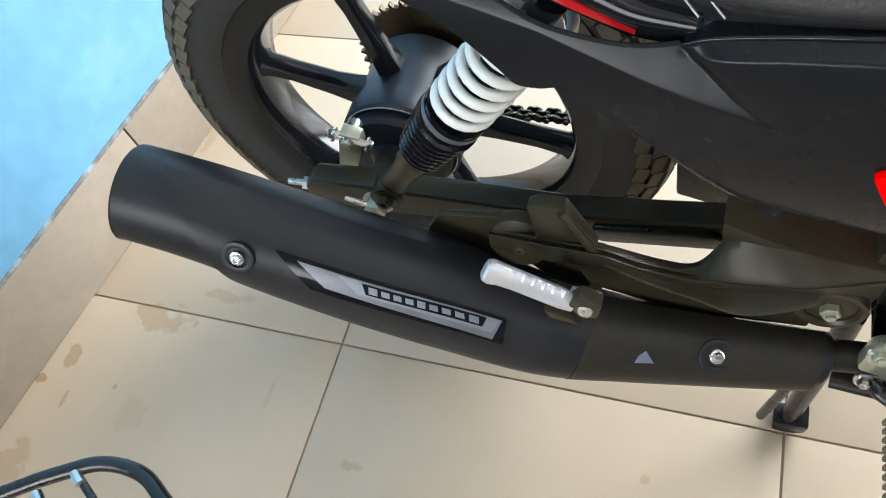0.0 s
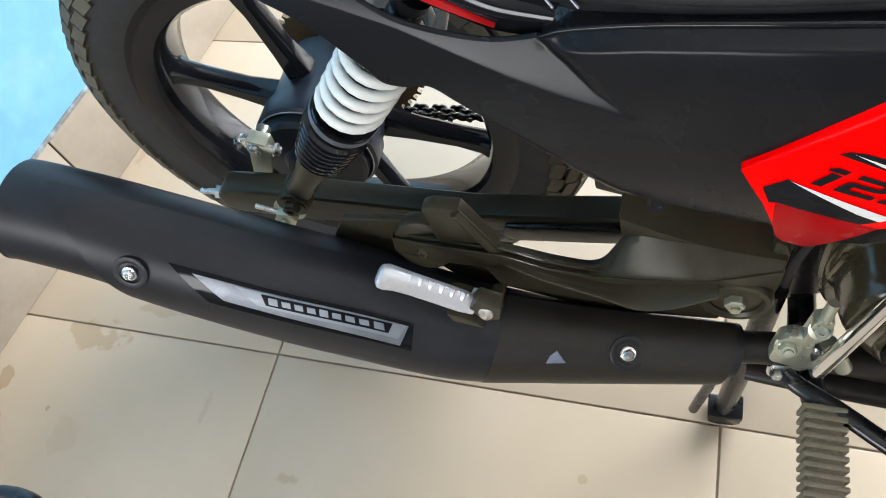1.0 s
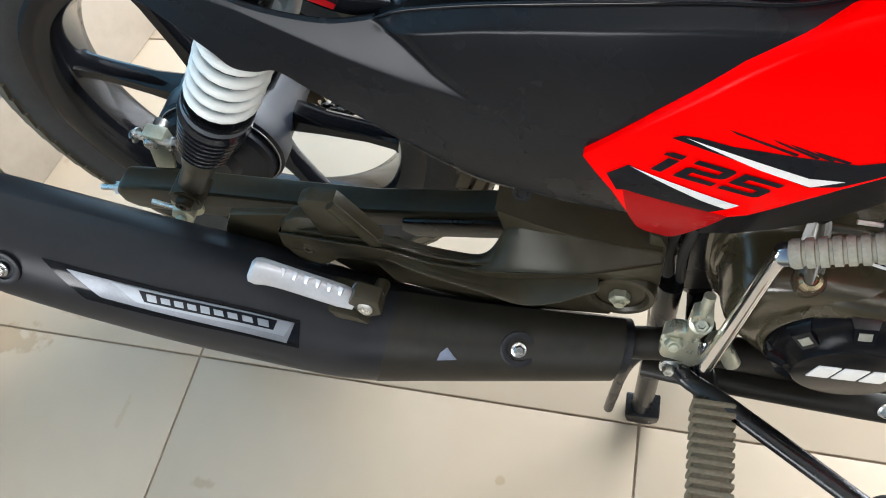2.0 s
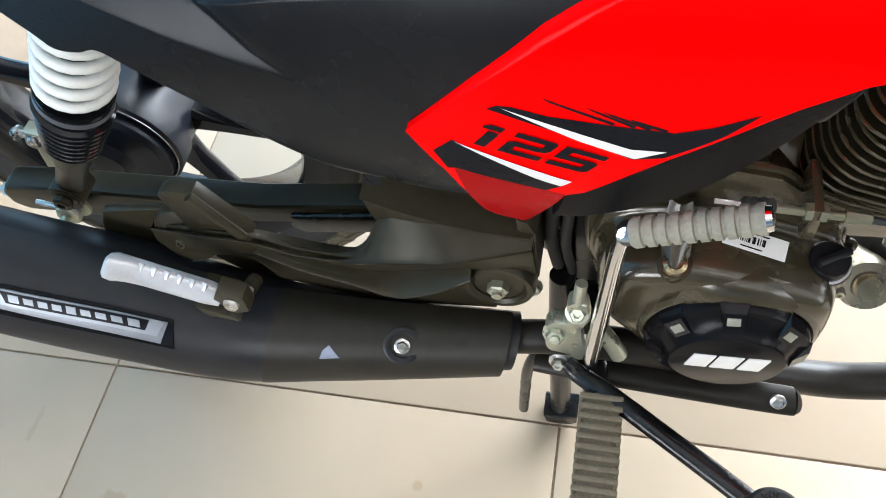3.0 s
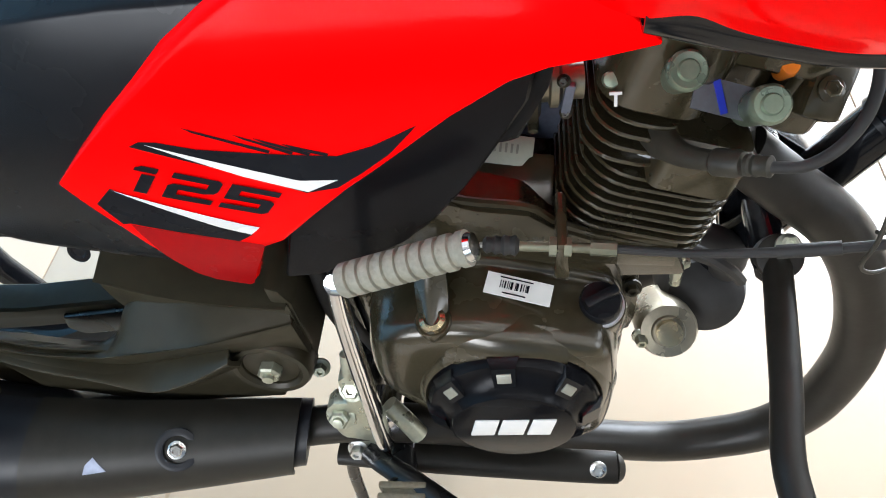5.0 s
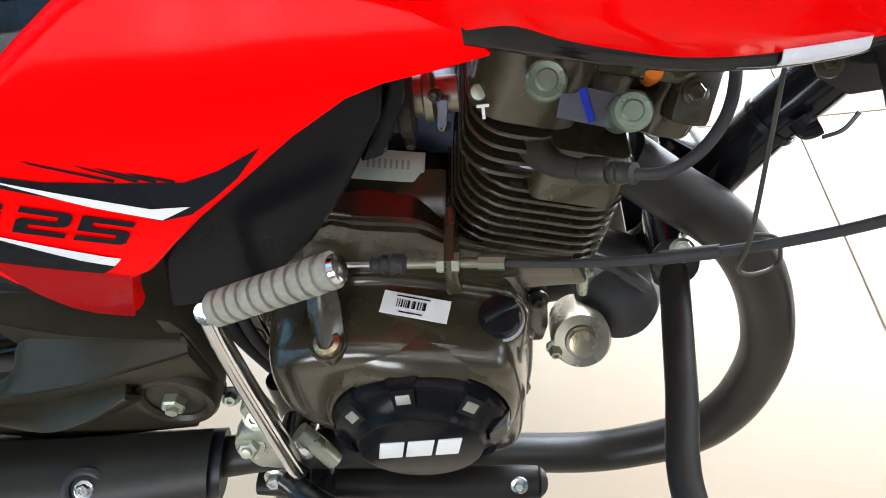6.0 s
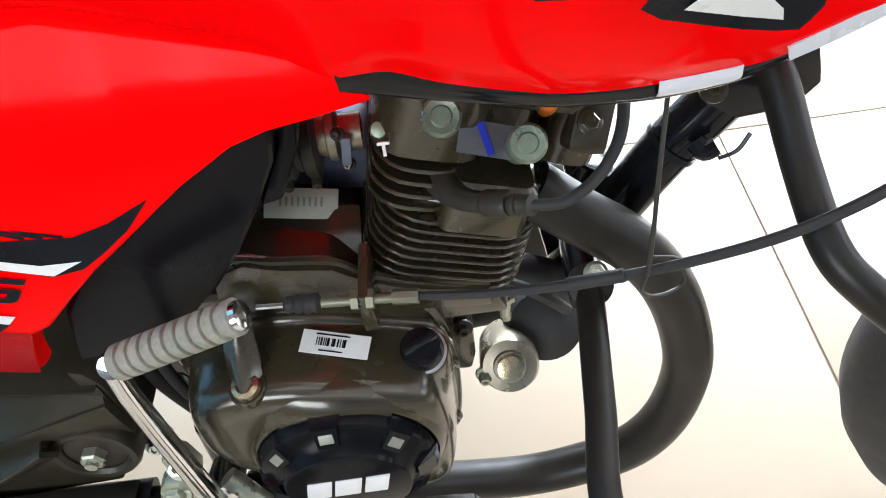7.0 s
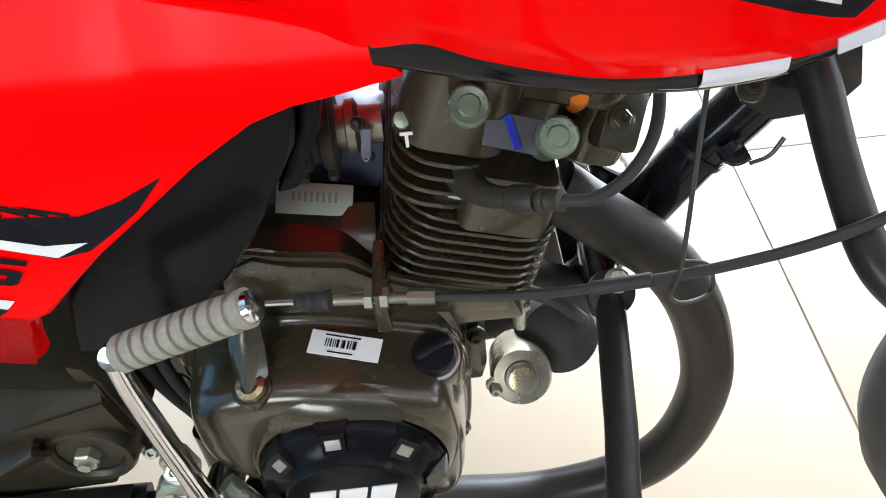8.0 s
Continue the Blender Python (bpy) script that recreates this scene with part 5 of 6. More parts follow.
def rounded_slab(sx, sy, sz, r, m):
    bm = bmesh.new()
    pts = []
    for cx, cy, a0 in ((1, 1, 0), (-1, 1, 90), (-1, -1, 180), (1, -1, 270)):
        for k in range(6):
            a = radians(a0 + 18 * k)
            pts.append((cx * (sx / 2 - r) + r * math.cos(a), cy * (sy / 2 - r) + r * math.sin(a)))
    cut = min(0.3 * sz, 0.003)
    rims = [[bm.verts.new((x * (1 - 2 * d / sx), y * (1 - 2 * d / sy), h)) for x, y in pts] for d, h in ((cut, -sz / 2), (0, cut - sz / 2), (0, sz / 2 - cut), (cut, sz / 2))]
    bm.faces.new(rims[0][::-1])
    bm.faces.new(rims[-1])
    for p, q in zip(rims, rims[1:]):
        for k in range(len(pts)):
            j = (k + 1) % len(pts)
            bm.faces.new((p[k], p[j], q[j], q[k]))
    bm.transform(m)
    return bm


barrel = part("cylinder", rounded_slab(0.07, 0.17, 0.17, 0.02, CYL @ Matrix.Translation((0, 0.0, 0.075))), M_BRONZE, bike, "dark bronze finned cylinder")
for k in range(8):
    part("fin", rounded_slab(0.098 - 0.001 * k, 0.214, 0.0024, 0.026, CYL @ Matrix.Translation((0, 0, 0.012 + 0.0072 * k))), M_BRONZE, barrel)
head = part("cylinder_head", rounded_slab(0.085, 0.15, 0.075, 0.015, CYL @ Matrix.Translation((0.004, 0, 0.108))), M_BRONZE, bike, "dark bronze cylinder head")
part("head_block", rounded_slab(0.058, 0.213, 0.05, 0.018, CYL @ Matrix.Translation((-0.027, 0, 0.128))), M_BRONZE, head)
for k in range(4):
    part("fin", rounded_slab(0.05, 0.214, 0.0026, 0.02, CYL @ Matrix.Translation((-0.028, 0, 0.072 + 0.0086 * k))), M_BRONZE, head)
for k in range(4):
    part("fin", rounded_slab(0.03, 0.2, 0.0026, 0.01, CYL @ Matrix.Translation((0.036, 0, 0.066 + 0.008 * k))), M_BRONZE, head)
part("plug_tower", rounded_slab(0.046, 0.05, 0.036, 0.006, CYL @ Matrix.Translation((0.008, -0.0895, 0.081))), M_BRONZE, head)
part("rocker_cover", rounded_slab(0.098, 0.2, 0.045, 0.02, CYL @ Matrix.Translation((0.006, 0.0, 0.158))), M_BRONZE, head)
part("front_cheek", rounded_slab(0.03, 0.19, 0.05, 0.01, CYL @ Matrix.Translation((0.046, 0.0, 0.125))), M_BRONZE, head)
for at in ((0.688, -0.129, 0.565), (0.724, -0.136, 0.549)):
    o = Vector((0.05, -0.72, 0.69)).normalized()
    part("tappet_cap", lathe([(0.0085, -0.03), (0.0085, -0.004), (0.0092, -0.003), (0.0092, 0.004), (0.0078, 0.006), (0.005, 0.0055), (0.0042, 0.007), (0, 0.007)], Vector(at) + o * 0.008, Vector(at) + o, 28), M_GREENCAP, head, "pale green plated tappet cap")
part("head_screw", lathe([(0, -0.01), (0.0042, -0.01), (0.0042, 0.001), (0.0036, 0.003), (0, 0.0036)], (0.658, -0.1185, 0.5555), (0.658, -0.8, 1.1), 24), M_GREENCAP, head, "small plated screw")
tee = frame_of((0.6595, -0.1285, 0.5515), (0.6595, -0.95, 0.95), (0, 0, 1))
mark = bpy.data.curves.new("mark", "FONT")
mark.body, mark.size, mark.extrude, mark.align_x, mark.align_y, mark.offset = "T", 0.0092, 0.0008, "CENTER", "CENTER", 0.0003
tmp = new("mark", mark)
me = bpy.data.meshes.new_from_object(tmp.evaluated_get(bpy.context.evaluated_depsgraph_get()))
bpy.data.objects.remove(tmp)
bm = bmesh.new()
bm.from_mesh(me)
bm.transform(tee)
part("cast_mark", bm, M_WHITEINK, head, "raised bright letter T")
lb = pose(0.7085, -0.1285, 0.5485, -48, 22, 0)
label = part("foil_label", box((0.03, 0.001, 0.016), lb, 0.0), M_FOIL, head, "grey foil label with blue marker stroke")
part("marker_stroke", box((0.0035, 0.0006, 0.016), lb @ pose(-0.002, -0.0009, 0, 0, -28, 0), 0.0), M_BLUEINK, label)
sensor = part("amber_cap", lathe([(0, -0.012), (0.0045, -0.012), (0.005, 0.0), (0.004, 0.003), (0, 0.004)], (0.738, -0.118, 0.556), (0.745, -0.6, 1.1), 20), M_ORANGE, head, "amber plastic cap")
part("head_stay", box((0.02, 0.018, 0.03), pose(0.757, -0.115, 0.54, -30, 20, 0), 0.004), M_BRONZE, head)
part("stay_bolt", hex_bolt((0.756, -0.126, 0.548), (0.1, -0.7, 0.7), 0.0042, 0.004), M_BRONZE, head)

# spark plug cap and lead
lead = part("plug_lead", tube([(0.722, -0.168, 0.542), (0.737, -0.169, 0.543), (0.752, -0.163, 0.549), (0.764, -0.15, 0.559), (0.769, -0.13, 0.572), (0.768, -0.1, 0.59)], 0.0028, 12, 8), M_RUBBER, bike, "black spark plug lead")
part("plug_seat", ring([(0.0102, -0.004), (0.0122, -0.004), (0.0122, 0.002), (0.0102, 0.003)], (0.6815, -0.112, 0.5115), (0.69, -0.15, 0.54), 28), M_ALLOY, lead, "bright plug seat ring")
part("plug_cap", tube([(0.679, -0.104, 0.507, 0.0105), (0.684, -0.117, 0.515, 0.0105), (0.6865, -0.126, 0.519, 0.009), (0.689, -0.136, 0.523, 0.0066), (0.6945, -0.1445, 0.527, 0.0056), (0.703, -0.1525, 0.532, 0.005), (0.713, -0.16, 0.537, 0.005)], 0.009, 22, 6), M_PLUG, lead, "dusty black rubber spark plug cap")
part("cap_collar", lathe([(0.005, 0), (0.0066, 0.002), (0.0066, 0.0135), (0.0056, 0.0155), (0.0, 0.0155)], (0.702, -0.152, 0.531), (0.714, -0.1605, 0.537), 28), M_PLUG, lead)
part("lead_sleeve", lathe([(0.005, 0), (0.0052, 0.002), (0.0045, 0.003), (0.0052, 0.005), (0.0045, 0.007), (0.005, 0.011), (0.003, 0.012)], (0.7145, -0.162, 0.538), (0.7245, -0.169, 0.543), 20), M_PLUG, lead)

# intake rubber and throttle body behind the red cover
ia, ib = Vector((0.552, -0.102, 0.545)), Vector((0.622, -0.0985, 0.541))
intake = part("intake_rubber", lathe([(0, 0), (0.019, 0), (0.019, 0.03), (0.021, 0.032), (0.021, 0.042), (0.0175, 0.0435), (0.0175, 0.047), (0.0205, 0.0485), (0.0205, 0.058), (0.017, 0.06), (0.017, 0.063), (0.02, 0.0645), (0.02, 0.07), (0.017, 0.072), (0, 0.072)], ia, ib, 32), M_RUBBER, bike, "black ribbed intake rubber")
for s0 in (0.0535, 0.068):
    c = ia + (ib - ia).normalized() * s0
    part("clamp", ring([(0.0185, -0.0022), (0.0212, -0.0022), (0.0212, 0.0022), (0.0185, 0.0022)], c, ib + (ib - ia), 28), M_FRAME, intake)
    part("clamp_screw", lathe([(0, 0), (0.0032, 0), (0.0026, 0.007), (0.0012, 0.0075), (0, 0.0065)], c + Vector((0, -0.012, -0.015)), c + Vector((0, -0.021, -0.018)), 10), M_FRAME, intake, "bright clamp screw")
body = part("throttle_body", lathe([(0, 0), (0.0105, 0), (0.0105, 0.006), (0.0135, 0.007), (0.0135, 0.011), (0.0095, 0.013), (0.0095, 0.024), (0, 0.024)], ib, ib + (ib - ia), 28), M_WARM, intake, "bright alloy throttle body")
part("stop_screw", hex_bolt((0.636, -0.109, 0.549), (-0.1, -0.8, 0.5), 0.0024, 0.005), M_FRAME, body)
part("throttle_lever", box((0.005, 0.004, 0.018), pose(0.638, -0.109, 0.538, 0, 10, 0), 0.001), M_GREYPLASTIC, body)
part("stop_screw", hex_bolt((0.637, -0.107, 0.527), (-0.1, -0.8, 0.5), 0.0024, 0.005), M_FRAME, body)
part("casting", box((0.06, 0.05, 0.04), pose(0.607, -0.03, 0.482, 0, 10, 0), 0.006), M_GREYPLASTIC, intake, "blue-grey casting")

# clutch cable with its adjuster
cable = part("clutch_cable", tube([(0.655, -0.152, 0.469), (0.7, -0.158, 0.47), (0.745, -0.168, 0.482, 0.0027), (0.79, -0.176, 0.497, 0.0027), (0.835, -0.186, 0.523, 0.0027), (0.875, -0.19, 0.556, 0.0027), (0.95, -0.185, 0.62, 0.0027), (1.03, -0.16, 0.72, 0.0027)], 0.0024, 10, 8), M_RUBBER, bike, "black clutch cable")
part("inner_wire", tube([(0.575, -0.15, 0.474), (0.61, -0.151, 0.472)], 0.0016, 8), M_STEEL, cable)
part("boot", lathe([(0.003, 0), (0.005, 0.002), (0.004, 0.005), (0.0055, 0.007), (0.0045, 0.01), (0.006, 0.012), (0.005, 0.015), (0.006, 0.018), (0.003, 0.02)], (0.59, -0.15, 0.473), (0.612, -0.151, 0.472), 16), M_RUBBER, cable)
part("adjuster", joined(tube([(0.61, -0.151, 0.472), (0.652, -0.152, 0.469)], 0.0029, 12), lathe([(0, 0), (0.0058, 0), (0.0058, 0.004), (0, 0.004)], (0.626, -0.1512, 0.471), (0.65, -0.152, 0.4695), 6), lathe([(0, 0), (0.0058, 0), (0.0058, 0.004), (0, 0.004)], (0.634, -0.1514, 0.4705), (0.65, -0.152, 0.4695), 6), lathe([(0, 0), (0.0044, 0), (0.0044, 0.014), (0, 0.014)], (0.648, -0.1516, 0.4695), (0.664, -0.153, 0.469), 8)), M_DULLZINC, cable, "zinc-plated cable adjuster")
part("adjuster_bracket", prism([(0.628, 0.445), (0.637, 0.445), (0.636, 0.476), (0.63, 0.476)], -0.1545, -0.115, 0.002), M_BRONZE, cable)
part("cable_tie", tube([(0.789, -0.13, 0.6), (0.778, -0.165, 0.55), (0.773, -0.182, 0.51), (0.771, -0.182, 0.488), (0.782, -0.176, 0.474), (0.797, -0.166, 0.468), (0.792, -0.168, 0.49), (0.777, -0.172, 0.5)], 0.0011, 8, 8), M_PLUG, cable, "grey cable tie")
part("cable_sleeve", tube([(0.738, -0.1665, 0.48), (0.765, -0.172, 0.489)], 0.0036, 12), M_RUBBER, cable)

# starter motor and fittings
starter = part("starter_motor", lathe([(0, 0), (0.02, 0), (0.0212, 0.006), (0.0212, 0.053), (0.019, 0.0585), (0.012, 0.0592), (0.0112, 0.0615), (0, 0.0615)], (0.7065, -0.072, 0.29), (0.7065, -0.772, 0.89), 36), M_WARM, bike, "bright starter motor end")
part("starter_hub", lathe([(0, 0), (0.0095, 0), (0.009, 0.005), (0, 0.006)], (0.7065, -0.1185, 0.33), (0.7065, -0.8185, 0.93), 24), M_BRASS, starter)
part("starter_flange", prism([(0.664, 0.39), (0.68, 0.386), (0.685, 0.37), (0.684, 0.335), (0.68, 0.318), (0.67, 0.318)], -0.108, -0.08, 0.003), M_BRONZE, starter)
part("motor_body", lathe([(0, 0), (0.03, 0), (0.031, 0.05), (0.027, 0.062), (0.016, 0.069), (0, 0.071)], (0.737, -0.035, 0.288), (0.739, -0.755, 0.828), 32), M_RUBBER, starter, "dark rubber-wrapped motor body")
part("terminal_bolt", joined(lathe([(0, 0), (0.008, 0), (0.008, 0.004), (0, 0.004)], (0.708, -0.104, 0.392), (0.708, -0.104, 1), 6), tube([(0.708, -0.104, 0.37), (0.708, -0.104, 0.405)], 0.004, 10)), M_ZINC, starter, "zinc-plated terminal bolt")
part("flange_bolt", hex_bolt((0.679, -0.112, 0.376), (0, -1, 0.3), 0.0045, 0.006), M_FRAME, starter)
part("lower_bolt", hex_bolt((0.688, -0.116, 0.322), (0, -1, 0.2), 0.0045, 0.009), M_ZINC, starter)
part("rubber_boot", tube([(0.7, -0.08, 0.4, 0.012), (0.725, -0.085, 0.39, 0.014), (0.745, -0.08, 0.37, 0.014), (0.75, -0.07, 0.34, 0.012)], 0.013, 14, 6), M_RUBBER, starter)
part("earth_wire", tube([(0.69, -0.1, 0.41), (0.715, -0.11, 0.412), (0.735, -0.115, 0.4), (0.748, -0.11, 0.378)], 0.004, 8), M_RUBBER, starter)

# kick starter
kick = part("kick_starter", tube([(0.508, -0.192, 0.312, 0.0085), (0.509, -0.195, 0.33, 0.0082), (0.5155, -0.1985, 0.42, 0.0072), (0.52, -0.2, 0.48, 0.0064), (0.523, -0.2, 0.508, 0.006)], 0.007, 16, 6, flat=0.75), M_CHROME, bike, "chrome kick start lever")
part("knuckle", lathe([(0, -0.006), (0.0058, -0.005), (0.0068, 0), (0.0058, 0.005), (0, 0.006)], (0.525, -0.1995, 0.509), (0.525, -0.9, 1.0), 20), M_CHROME, kick)
part("groove", tube([(0.507, -0.1905, 0.35), (0.514, -0.2005, 0.42), (0.521, -0.2035, 0.48)], 0.0022, 8), M_STEEL, kick)
part("foot_collar", lathe([(0.006, -0.012), (0.0135, -0.012), (0.0145, 0.004), (0.0135, 0.014), (0.006, 0.014)], (0.503, -0.168, 0.31), (0.503, -1, 0.45), 24), M_CHROME, kick)
a, b = Vector((0.527, -0.2, 0.51)), Vector((0.592, -0.2, 0.533))
ribs = [(0.0, 0.0), (0.0075, 0.0)]
for k in range(9):
    s = 0.002 + 0.0068 * k
    ribs += [(0.0088, s), (0.0088, s + 0.0042), (0.0074, s + 0.0048), (0.0074, s + 0.0064)]
part("pedal_rubber", lathe([*ribs, (0.0086, 0.0645), (0.0086, 0.068), (0.0, 0.068)], a, b, 20), M_DUSTY, kick, "dusty grey ribbed pedal rubber")
part("pedal_end", lathe([(0, 0), (0.0072, 0), (0.0066, 0.003), (0, 0.0042)], a + (b - a).normalized() * 0.068, b + (b - a), 20), M_CHROME, kick)

# rear brake fittings at the kick shaft, rider's peg, pedal and stand
link = part("brake_link", prism([(0.4715, 0.31), (0.4725, 0.345), (0.479, 0.3535), (0.4885, 0.353), (0.4895, 0.383), (0.496, 0.3895), (0.5045, 0.384), (0.5065, 0.362), (0.5, 0.345), (0.5015, 0.318), (0.508, 0.298), (0.503, 0.287), (0.487, 0.283), (0.4765, 0.2885)], -0.186, -0.173, 0.003), M_ZINC, bike, "zinc-plated brake pivot")
part("link_bolt", joined(hex_bolt((0.481, -0.186, 0.337), (-0.05, -0.85, 0.5), 0.0072, 0.008), lathe([(0, 0), (0.004, 0), (0.0036, 0.003), (0, 0.0035)], (0.481, -0.1925, 0.3405), (0.479, -0.88, 0.74), 14)), M_ZINC, link)
part("link_bolt", hex_bolt((0.482, -0.188, 0.287), (0, -0.9, 0.4), 0.0055, 0.008), M_STEEL, link)
part("link_bolt", hex_bolt((0.497, -0.184, 0.372), (0, -0.7, 0.7), 0.0062, 0.007), M_ZINC, link)
part("link_pin", tube([(0.497, -0.182, 0.384), (0.499, -0.176, 0.402)], 0.0045, 12), M_ZINC, link)
part("return_spring", tube([(0.512, -0.176, 0.333), (0.522, -0.181, 0.32), (0.53, -0.185, 0.305)], 0.007, 12), M_ZINC, link, "plated stub")
peg = part("rider_footpeg", box((0.03, 0.12, 0.022), pose(0.519, -0.272, 0.281), 0.006), M_PEG, bike, "dusty brown ribbed footpeg rubber")
for k in range(15):
    part("rib", box((0.034, 0.0045, 0.027), pose(0.519, -0.217 - 0.008 * k, 0.281), 0.0015), M_PEG, peg)
part("peg_core", tube([(0.508, -0.15, 0.262), (0.514, -0.2, 0.275), (0.517, -0.215, 0.281)], 0.011, 14), M_STAND, peg, "black peg stem")
part("peg_tie_bar", tube([(0.508, -0.19, 0.262), (0.508, 0.28, 0.262)], 0.0125, 14), M_STAND, peg)
pedal = part("brake_pedal", tube([(0.488, -0.188, 0.288), (0.5, -0.196, 0.282), (0.526, -0.213, 0.287), (0.57, -0.242, 0.29), (0.612, -0.27, 0.293), (0.628, -0.281, 0.294)], 0.0085, 12, 6, flat=0.7), M_STAND, bike, "black brake pedal lever")
pad_at = Vector((0.642, -0.29, 0.297))
pad = part("pedal_pad", lathe([(0, -0.006), (0.018, -0.006), (0.0205, -0.003), (0.0205, 0.003), (0.018, 0.006), (0, 0.0065)], pad_at, pad_at + Vector((0, 0, 1)), 36), M_RUBBER, pedal, "black dimpled pedal pad")
studs = bmesh.new()
for a in range(-6, 7):
    for b in range(-6, 7):
        if math.hypot(a, b) < 6.3:
            bmesh.ops.create_cone(studs, cap_ends=True, segments=6, radius1=0.0011, radius2=0.0007, depth=0.0012, matrix=Matrix.Translation(pad_at + Vector((a * 0.0027, b * 0.0027, 0.0068))))
tagged(part("pad_studs", studs, M_RUBBER, pad), kind="stuff")
stand = part("centre_stand", tube([(0.478, -0.115, 0.3), (0.476, -0.128, 0.2), (0.474, -0.137, 0.02)], 0.0115, 14), M_STAND, bike, "black centre stand, down")
part("foot", prism([(0.455, 0.028), (0.458, 0.004), (0.47, 0.0), (0.485, 0.002), (0.494, 0.012), (0.495, 0.032), (0.484, 0.03), (0.475, 0.026), (0.464, 0.026)], -0.152, -0.122, 0.003), M_STAND, stand)
part("tang", tube([(0.474, -0.14, 0.215), (0.458, -0.152, 0.212), (0.447, -0.157, 0.18), (0.44, -0.158, 0.11), (0.436, -0.158, 0.062)], 0.0055, 12, 6), M_STAND, stand, "bent black tang")
part("far_leg", tube([(0.478, 0.215, 0.3), (0.476, 0.23, 0.2), (0.474, 0.24, 0.0)], 0.0115, 14), M_STAND, stand)
part("cross_bar", tube([(0.477, -0.12, 0.24), (0.477, 0.22, 0.24)], 0.011, 14), M_STAND, stand)

# ---- frame tubes, crash guard and front wheel ----
down = part("frame_downtube", tube([(0.74, -0.06, 0.33), (0.782, -0.075, 0.428), (0.8145, -0.075, 0.4795), (0.8405, -0.075, 0.514), (0.89, -0.075, 0.59), (0.95, -0.075, 0.72)], 0.0158, 20, 6), M_GLOSSBLACK, bike, "gloss black frame down tube")
part("engine_cradle", tube([(0.75, 0.05, 0.31), (0.74, 0.05, 0.2), (0.66, 0.05, 0.17), (0.5, 0.05, 0.2), (0.45, 0.05, 0.33)], 0.018, 16, 6), M_PIPE, down)
part("frame_plate", prism([(0.41, 0.42), (0.43, 0.46), (0.46, 0.47), (0.455, 0.33), (0.43, 0.3)], -0.07, 0.2, 0.004), M_GLOSSBLACK, down)
part("rear_frame", prism([(0.12, 0.71), (0.3, 0.66), (0.5, 0.56), (0.56, 0.6), (0.5, 0.68), (0.14, 0.76)], -0.08, 0.18, 0.01), M_PLASTIC, down)
part("inner_mudguard", prism([(0.304, 0.262), (0.36, 0.245), (0.44, 0.3), (0.44, 0.46), (0.33, 0.42), (0.3, 0.32)], 0.0, 0.012, 0.004, 2), M_PLASTIC, down, "black inner mudguard")
part("engine_mount", prism([(0.735, 0.42), (0.765, 0.46), (0.79, 0.44), (0.775, 0.38), (0.745, 0.36)], -0.06, -0.02, 0.003), M_GLOSSBLACK, down)
part("wire_clip", tube([(0.82, -0.095, 0.497), (0.824, -0.1, 0.494), (0.83, -0.1, 0.497)], 0.0055, 10), M_PLASTIC, down)
part("clip_band", ring([(0.0158, -0.002), (0.0172, -0.002), (0.0172, 0.002), (0.0158, 0.002)], (0.815, -0.075, 0.48), (0.8405, -0.075, 0.514), 24), M_PLASTIC, down)
part("clip_tail", tube([(0.828, -0.11, 0.497), (0.836, -0.112, 0.503), (0.842, -0.11, 0.512)], 0.0012, 6), M_PLASTIC, down)
guard = part("crash_guard", tube([(0.836, -0.112, 0.568), (0.84, -0.124, 0.559), (0.845, -0.155, 0.532), (0.849, -0.19, 0.513), (0.862, -0.207, 0.5), (0.89, -0.225, 0.478), (0.935, -0.255, 0.45), (0.955, -0.295, 0.42), (0.925, -0.335, 0.395), (0.85, -0.345, 0.385), (0.765, -0.32, 0.392), (0.744, -0.258, 0.403), (0.75, -0.2, 0.411), (0.757, -0.138, 0.419), (0.759, -0.118, 0.421)], 0.0086, 20, 8), M_PIPE, bike, "matte black tubular crash guard")
part("guard_foot", lathe([(0, -0.012), (0.0125, -0.012), (0.0135, 0.0), (0.0135, 0.006), (0.006, 0.008), (0, 0.008)], (0.759, -0.124, 0.421), (0.759, -0.3, 0.65), 24), M_PIPE, guard)
part("guard_bolt", hex_bolt((0.762, -0.126, 0.4335), (0, -0.5, 0.85), 0.005, 0.008), M_ZINC, guard)
part("guard_stay", tube([(0.757, -0.13, 0.415), (0.76, -0.06, 0.41), (0.77, 0.03, 0.4)], 0.011, 12), M_GLOSSBLACK, guard)
bracket = part("guard_bracket", prism([(0.808, 0.56), (0.838, 0.566), (0.858, 0.568), (0.864, 0.548), (0.854, 0.535), (0.828, 0.533), (0.811, 0.545)], -0.121, -0.115, 0.001), M_GLOSSBLACK, guard, "black folded steel bracket")
part("bracket_side", prism([(0.852, 0.567), (0.86, 0.569), (0.866, 0.549), (0.856, 0.536)], -0.117, -0.05, 0.002), M_GLOSSBLACK, bracket)
part("bracket_bolt", hex_bolt((0.812, -0.125, 0.556), (0, -0.6, 0.8), 0.0045, 0.005), M_FRAME, bracket)

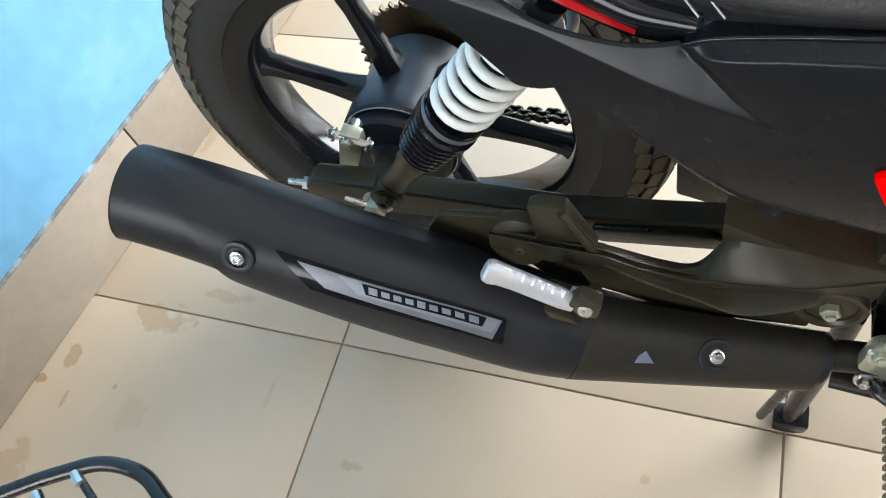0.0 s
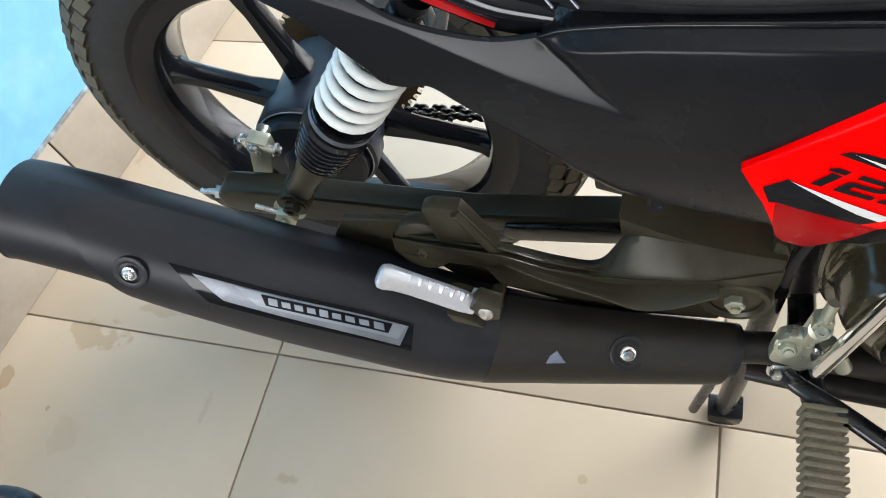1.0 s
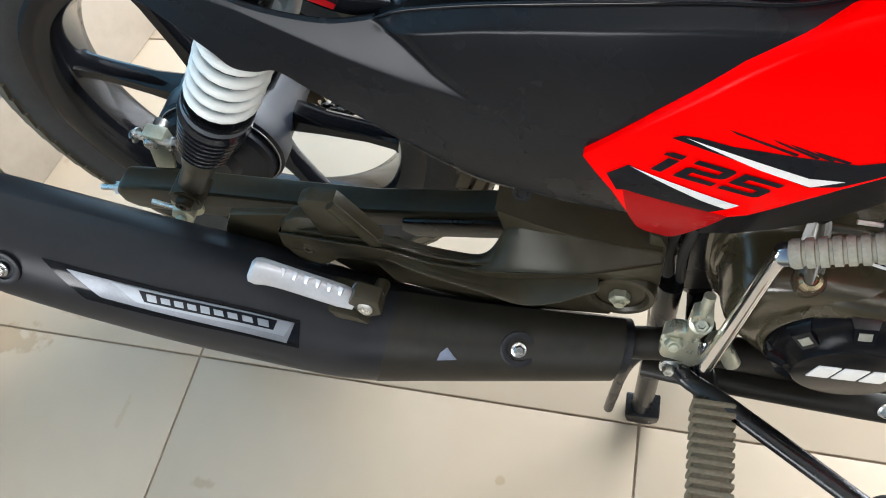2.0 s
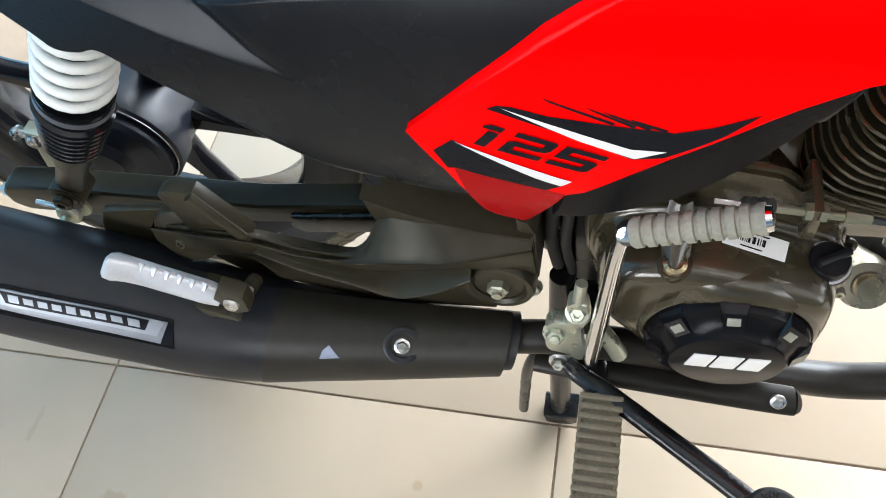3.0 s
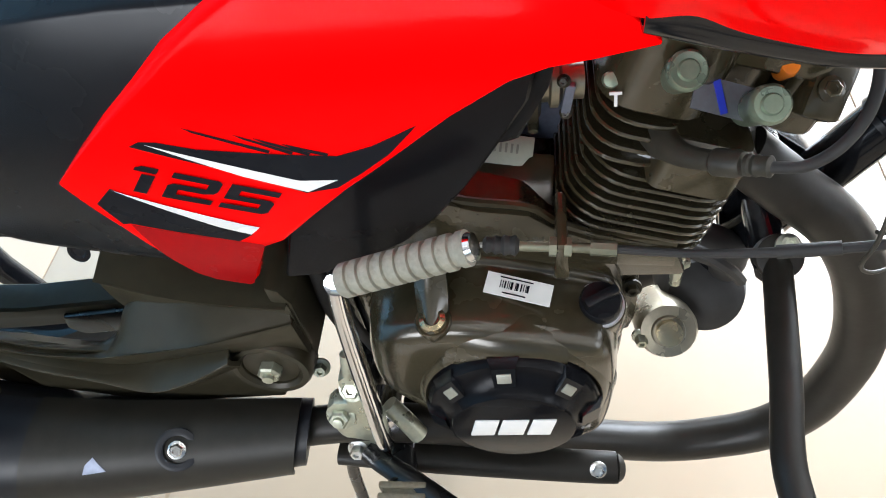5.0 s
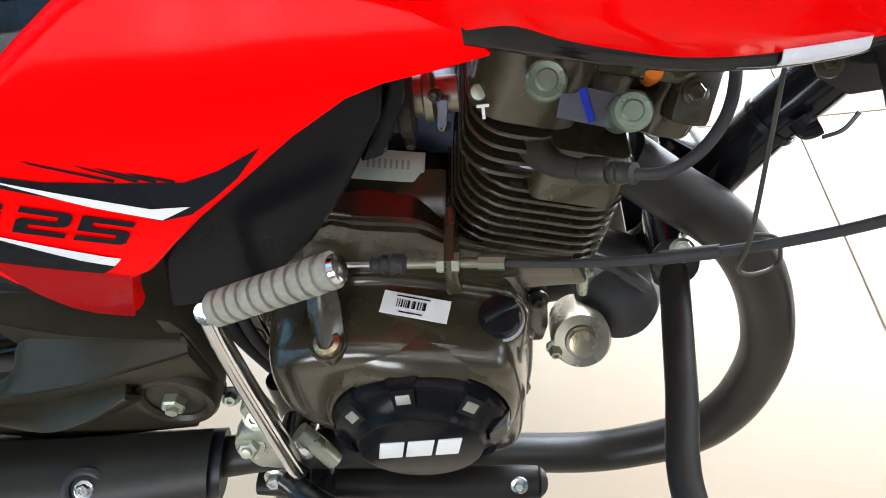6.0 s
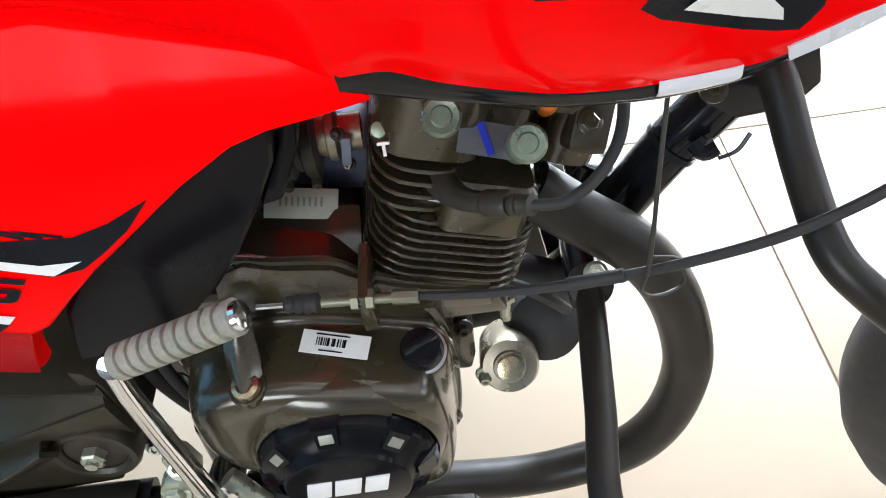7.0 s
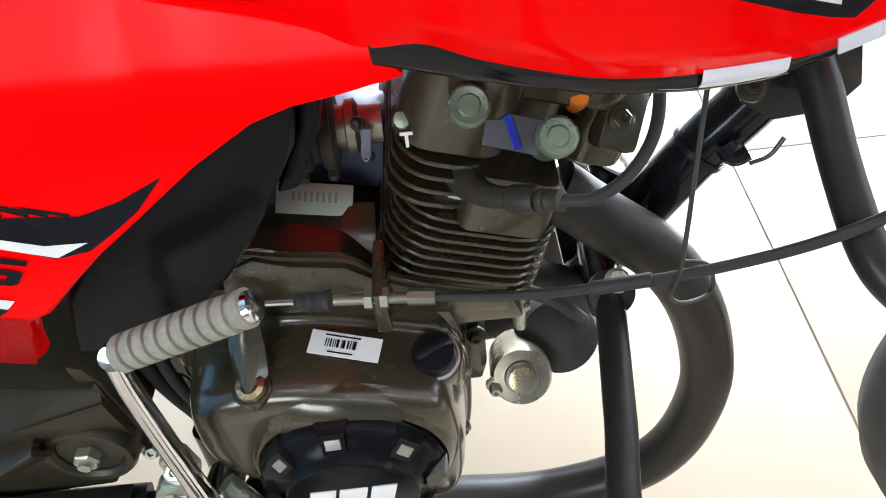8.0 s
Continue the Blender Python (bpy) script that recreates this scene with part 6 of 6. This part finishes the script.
front_c = Vector((1.248, -0.16, 0.3))
fa, fb = front_c, front_c + Vector((math.sin(radians(-7)), -math.cos(radians(-7)), 0))
front = part("front_wheel", ring([(0.2, -0.028), (0.224, -0.034), (0.21, -0.036), (0.188, -0.03), (0.186, 0), (0.188, 0.03), (0.21, 0.036), (0.224, 0.034), (0.2, 0.028)], fa, fb, 64), M_GLOSSBLACK, bike, "black front wheel")
part("tyre", ring([(0.218, -0.034), (0.25, -0.042), (0.28, -0.036), (0.296, -0.02), (0.3, 0), (0.296, 0.02), (0.28, 0.036), (0.25, 0.042), (0.218, 0.034)], fa, fb, 96), M_RUBBER, front)
part("hub", lathe([(0, -0.05), (0.05, -0.05), (0.05, 0.05), (0, 0.05)], fa, fb, 32), M_GLOSSBLACK, front)
for k in range(6):
    ang = radians(15 + 60 * k)
    part("spoke", tube([tuple(front_c + Vector((math.cos(ang) * math.cos(radians(-7)), math.cos(ang) * math.sin(radians(-7)), math.sin(ang))) * r) for r in (0.04, 0.195)], 0.012, 10), M_GLOSSBLACK, front)
part("front_fork", joined(tube([(1.225, -0.24, 0.302), (1.05, -0.2, 0.8)], 0.018, 14), tube([(1.245, -0.08, 0.302), (1.07, -0.04, 0.8)], 0.018, 14), tube([(1.06, -0.22, 0.78), (1.075, -0.02, 0.78)], 0.018, 14), tube([(0.94, -0.08, 0.74), (1.07, -0.12, 0.78)], 0.022, 14)), M_GLOSSBLACK, bike, "black telescopic front fork")
part("far_panel", prism([(0.2, 0.63), (0.34, 0.49), (0.46, 0.45), (0.66, 0.63), (0.56, 0.7), (0.2, 0.72)], 0.26, 0.27, 0.003), M_RED, bike, "red far side cover")

# ---- loose rack standing beside the motorcycle ----
rack = thing("metal_rack", "black tubular steel rack with thin welded rods", "rack", (-0.1, -0.6, 0))
RZ = 0.4
part("rim_tube", tube([(-0.3, -0.02, RZ), (-0.1, 0.12, RZ), (-0.045, 0.155, RZ), (-0.012, 0.17, RZ), (0.025, 0.17, RZ), (0.055, 0.155, RZ), (0.1, 0.13, RZ), (0.3, 0.02, RZ)], 0.0065, 16, 6), M_STAND, rack)
for x0, y0 in ((-0.03, 0.155), (-0.056, 0.132), (-0.085, 0.112), (-0.115, 0.09)):
    part("rod", tube([(x0, y0, RZ), (x0 + 0.26, y0 - 0.15, RZ)], 0.0035, 10), M_STAND, rack)
    part("weld", tube([(x0 - 0.003, y0 + 0.002, RZ + 0.002), (x0 + 0.008, y0 - 0.005, RZ + 0.003)], 0.0048, 8), M_STEEL, rack, "bright weld bead")
part("end_tube", tube([(-0.3, -0.02, RZ), (-0.05, -0.2, RZ), (0.3, 0.02, RZ)], 0.0065, 14, 6), M_STAND, rack)
for x, y in ((-0.3, -0.02), (0.3, 0.02), (-0.05, -0.2)):
    part("leg", tube([(x, y, RZ), (x, y, 0)], 0.0065, 12), M_STAND, rack)

# ---- floor tiles, last ----
floor = thing("floor", "cream glazed floor tiles with dark joints and dried brown spills", "floor", kind="structure")
data = None
for i in range(-2, 9):
    for k in range(-6, 6):
        if data is None:
            tile = part("tile", box((0.5972, 0.5972, 0.012), None, 0.0015), M_TILE, floor)
            data = tile.data
        else:
            tile = new("tile", data)
            tile.parent = floor
        tile.location = (-0.126 + 0.6 * i - 0.3, -0.153 + 0.6 * k + 0.3, -0.006)
part("joint_bed", box((6.6, 7.2, 0.01), pose(1.4, 0, -0.0075), 0), M_GROUT, floor)
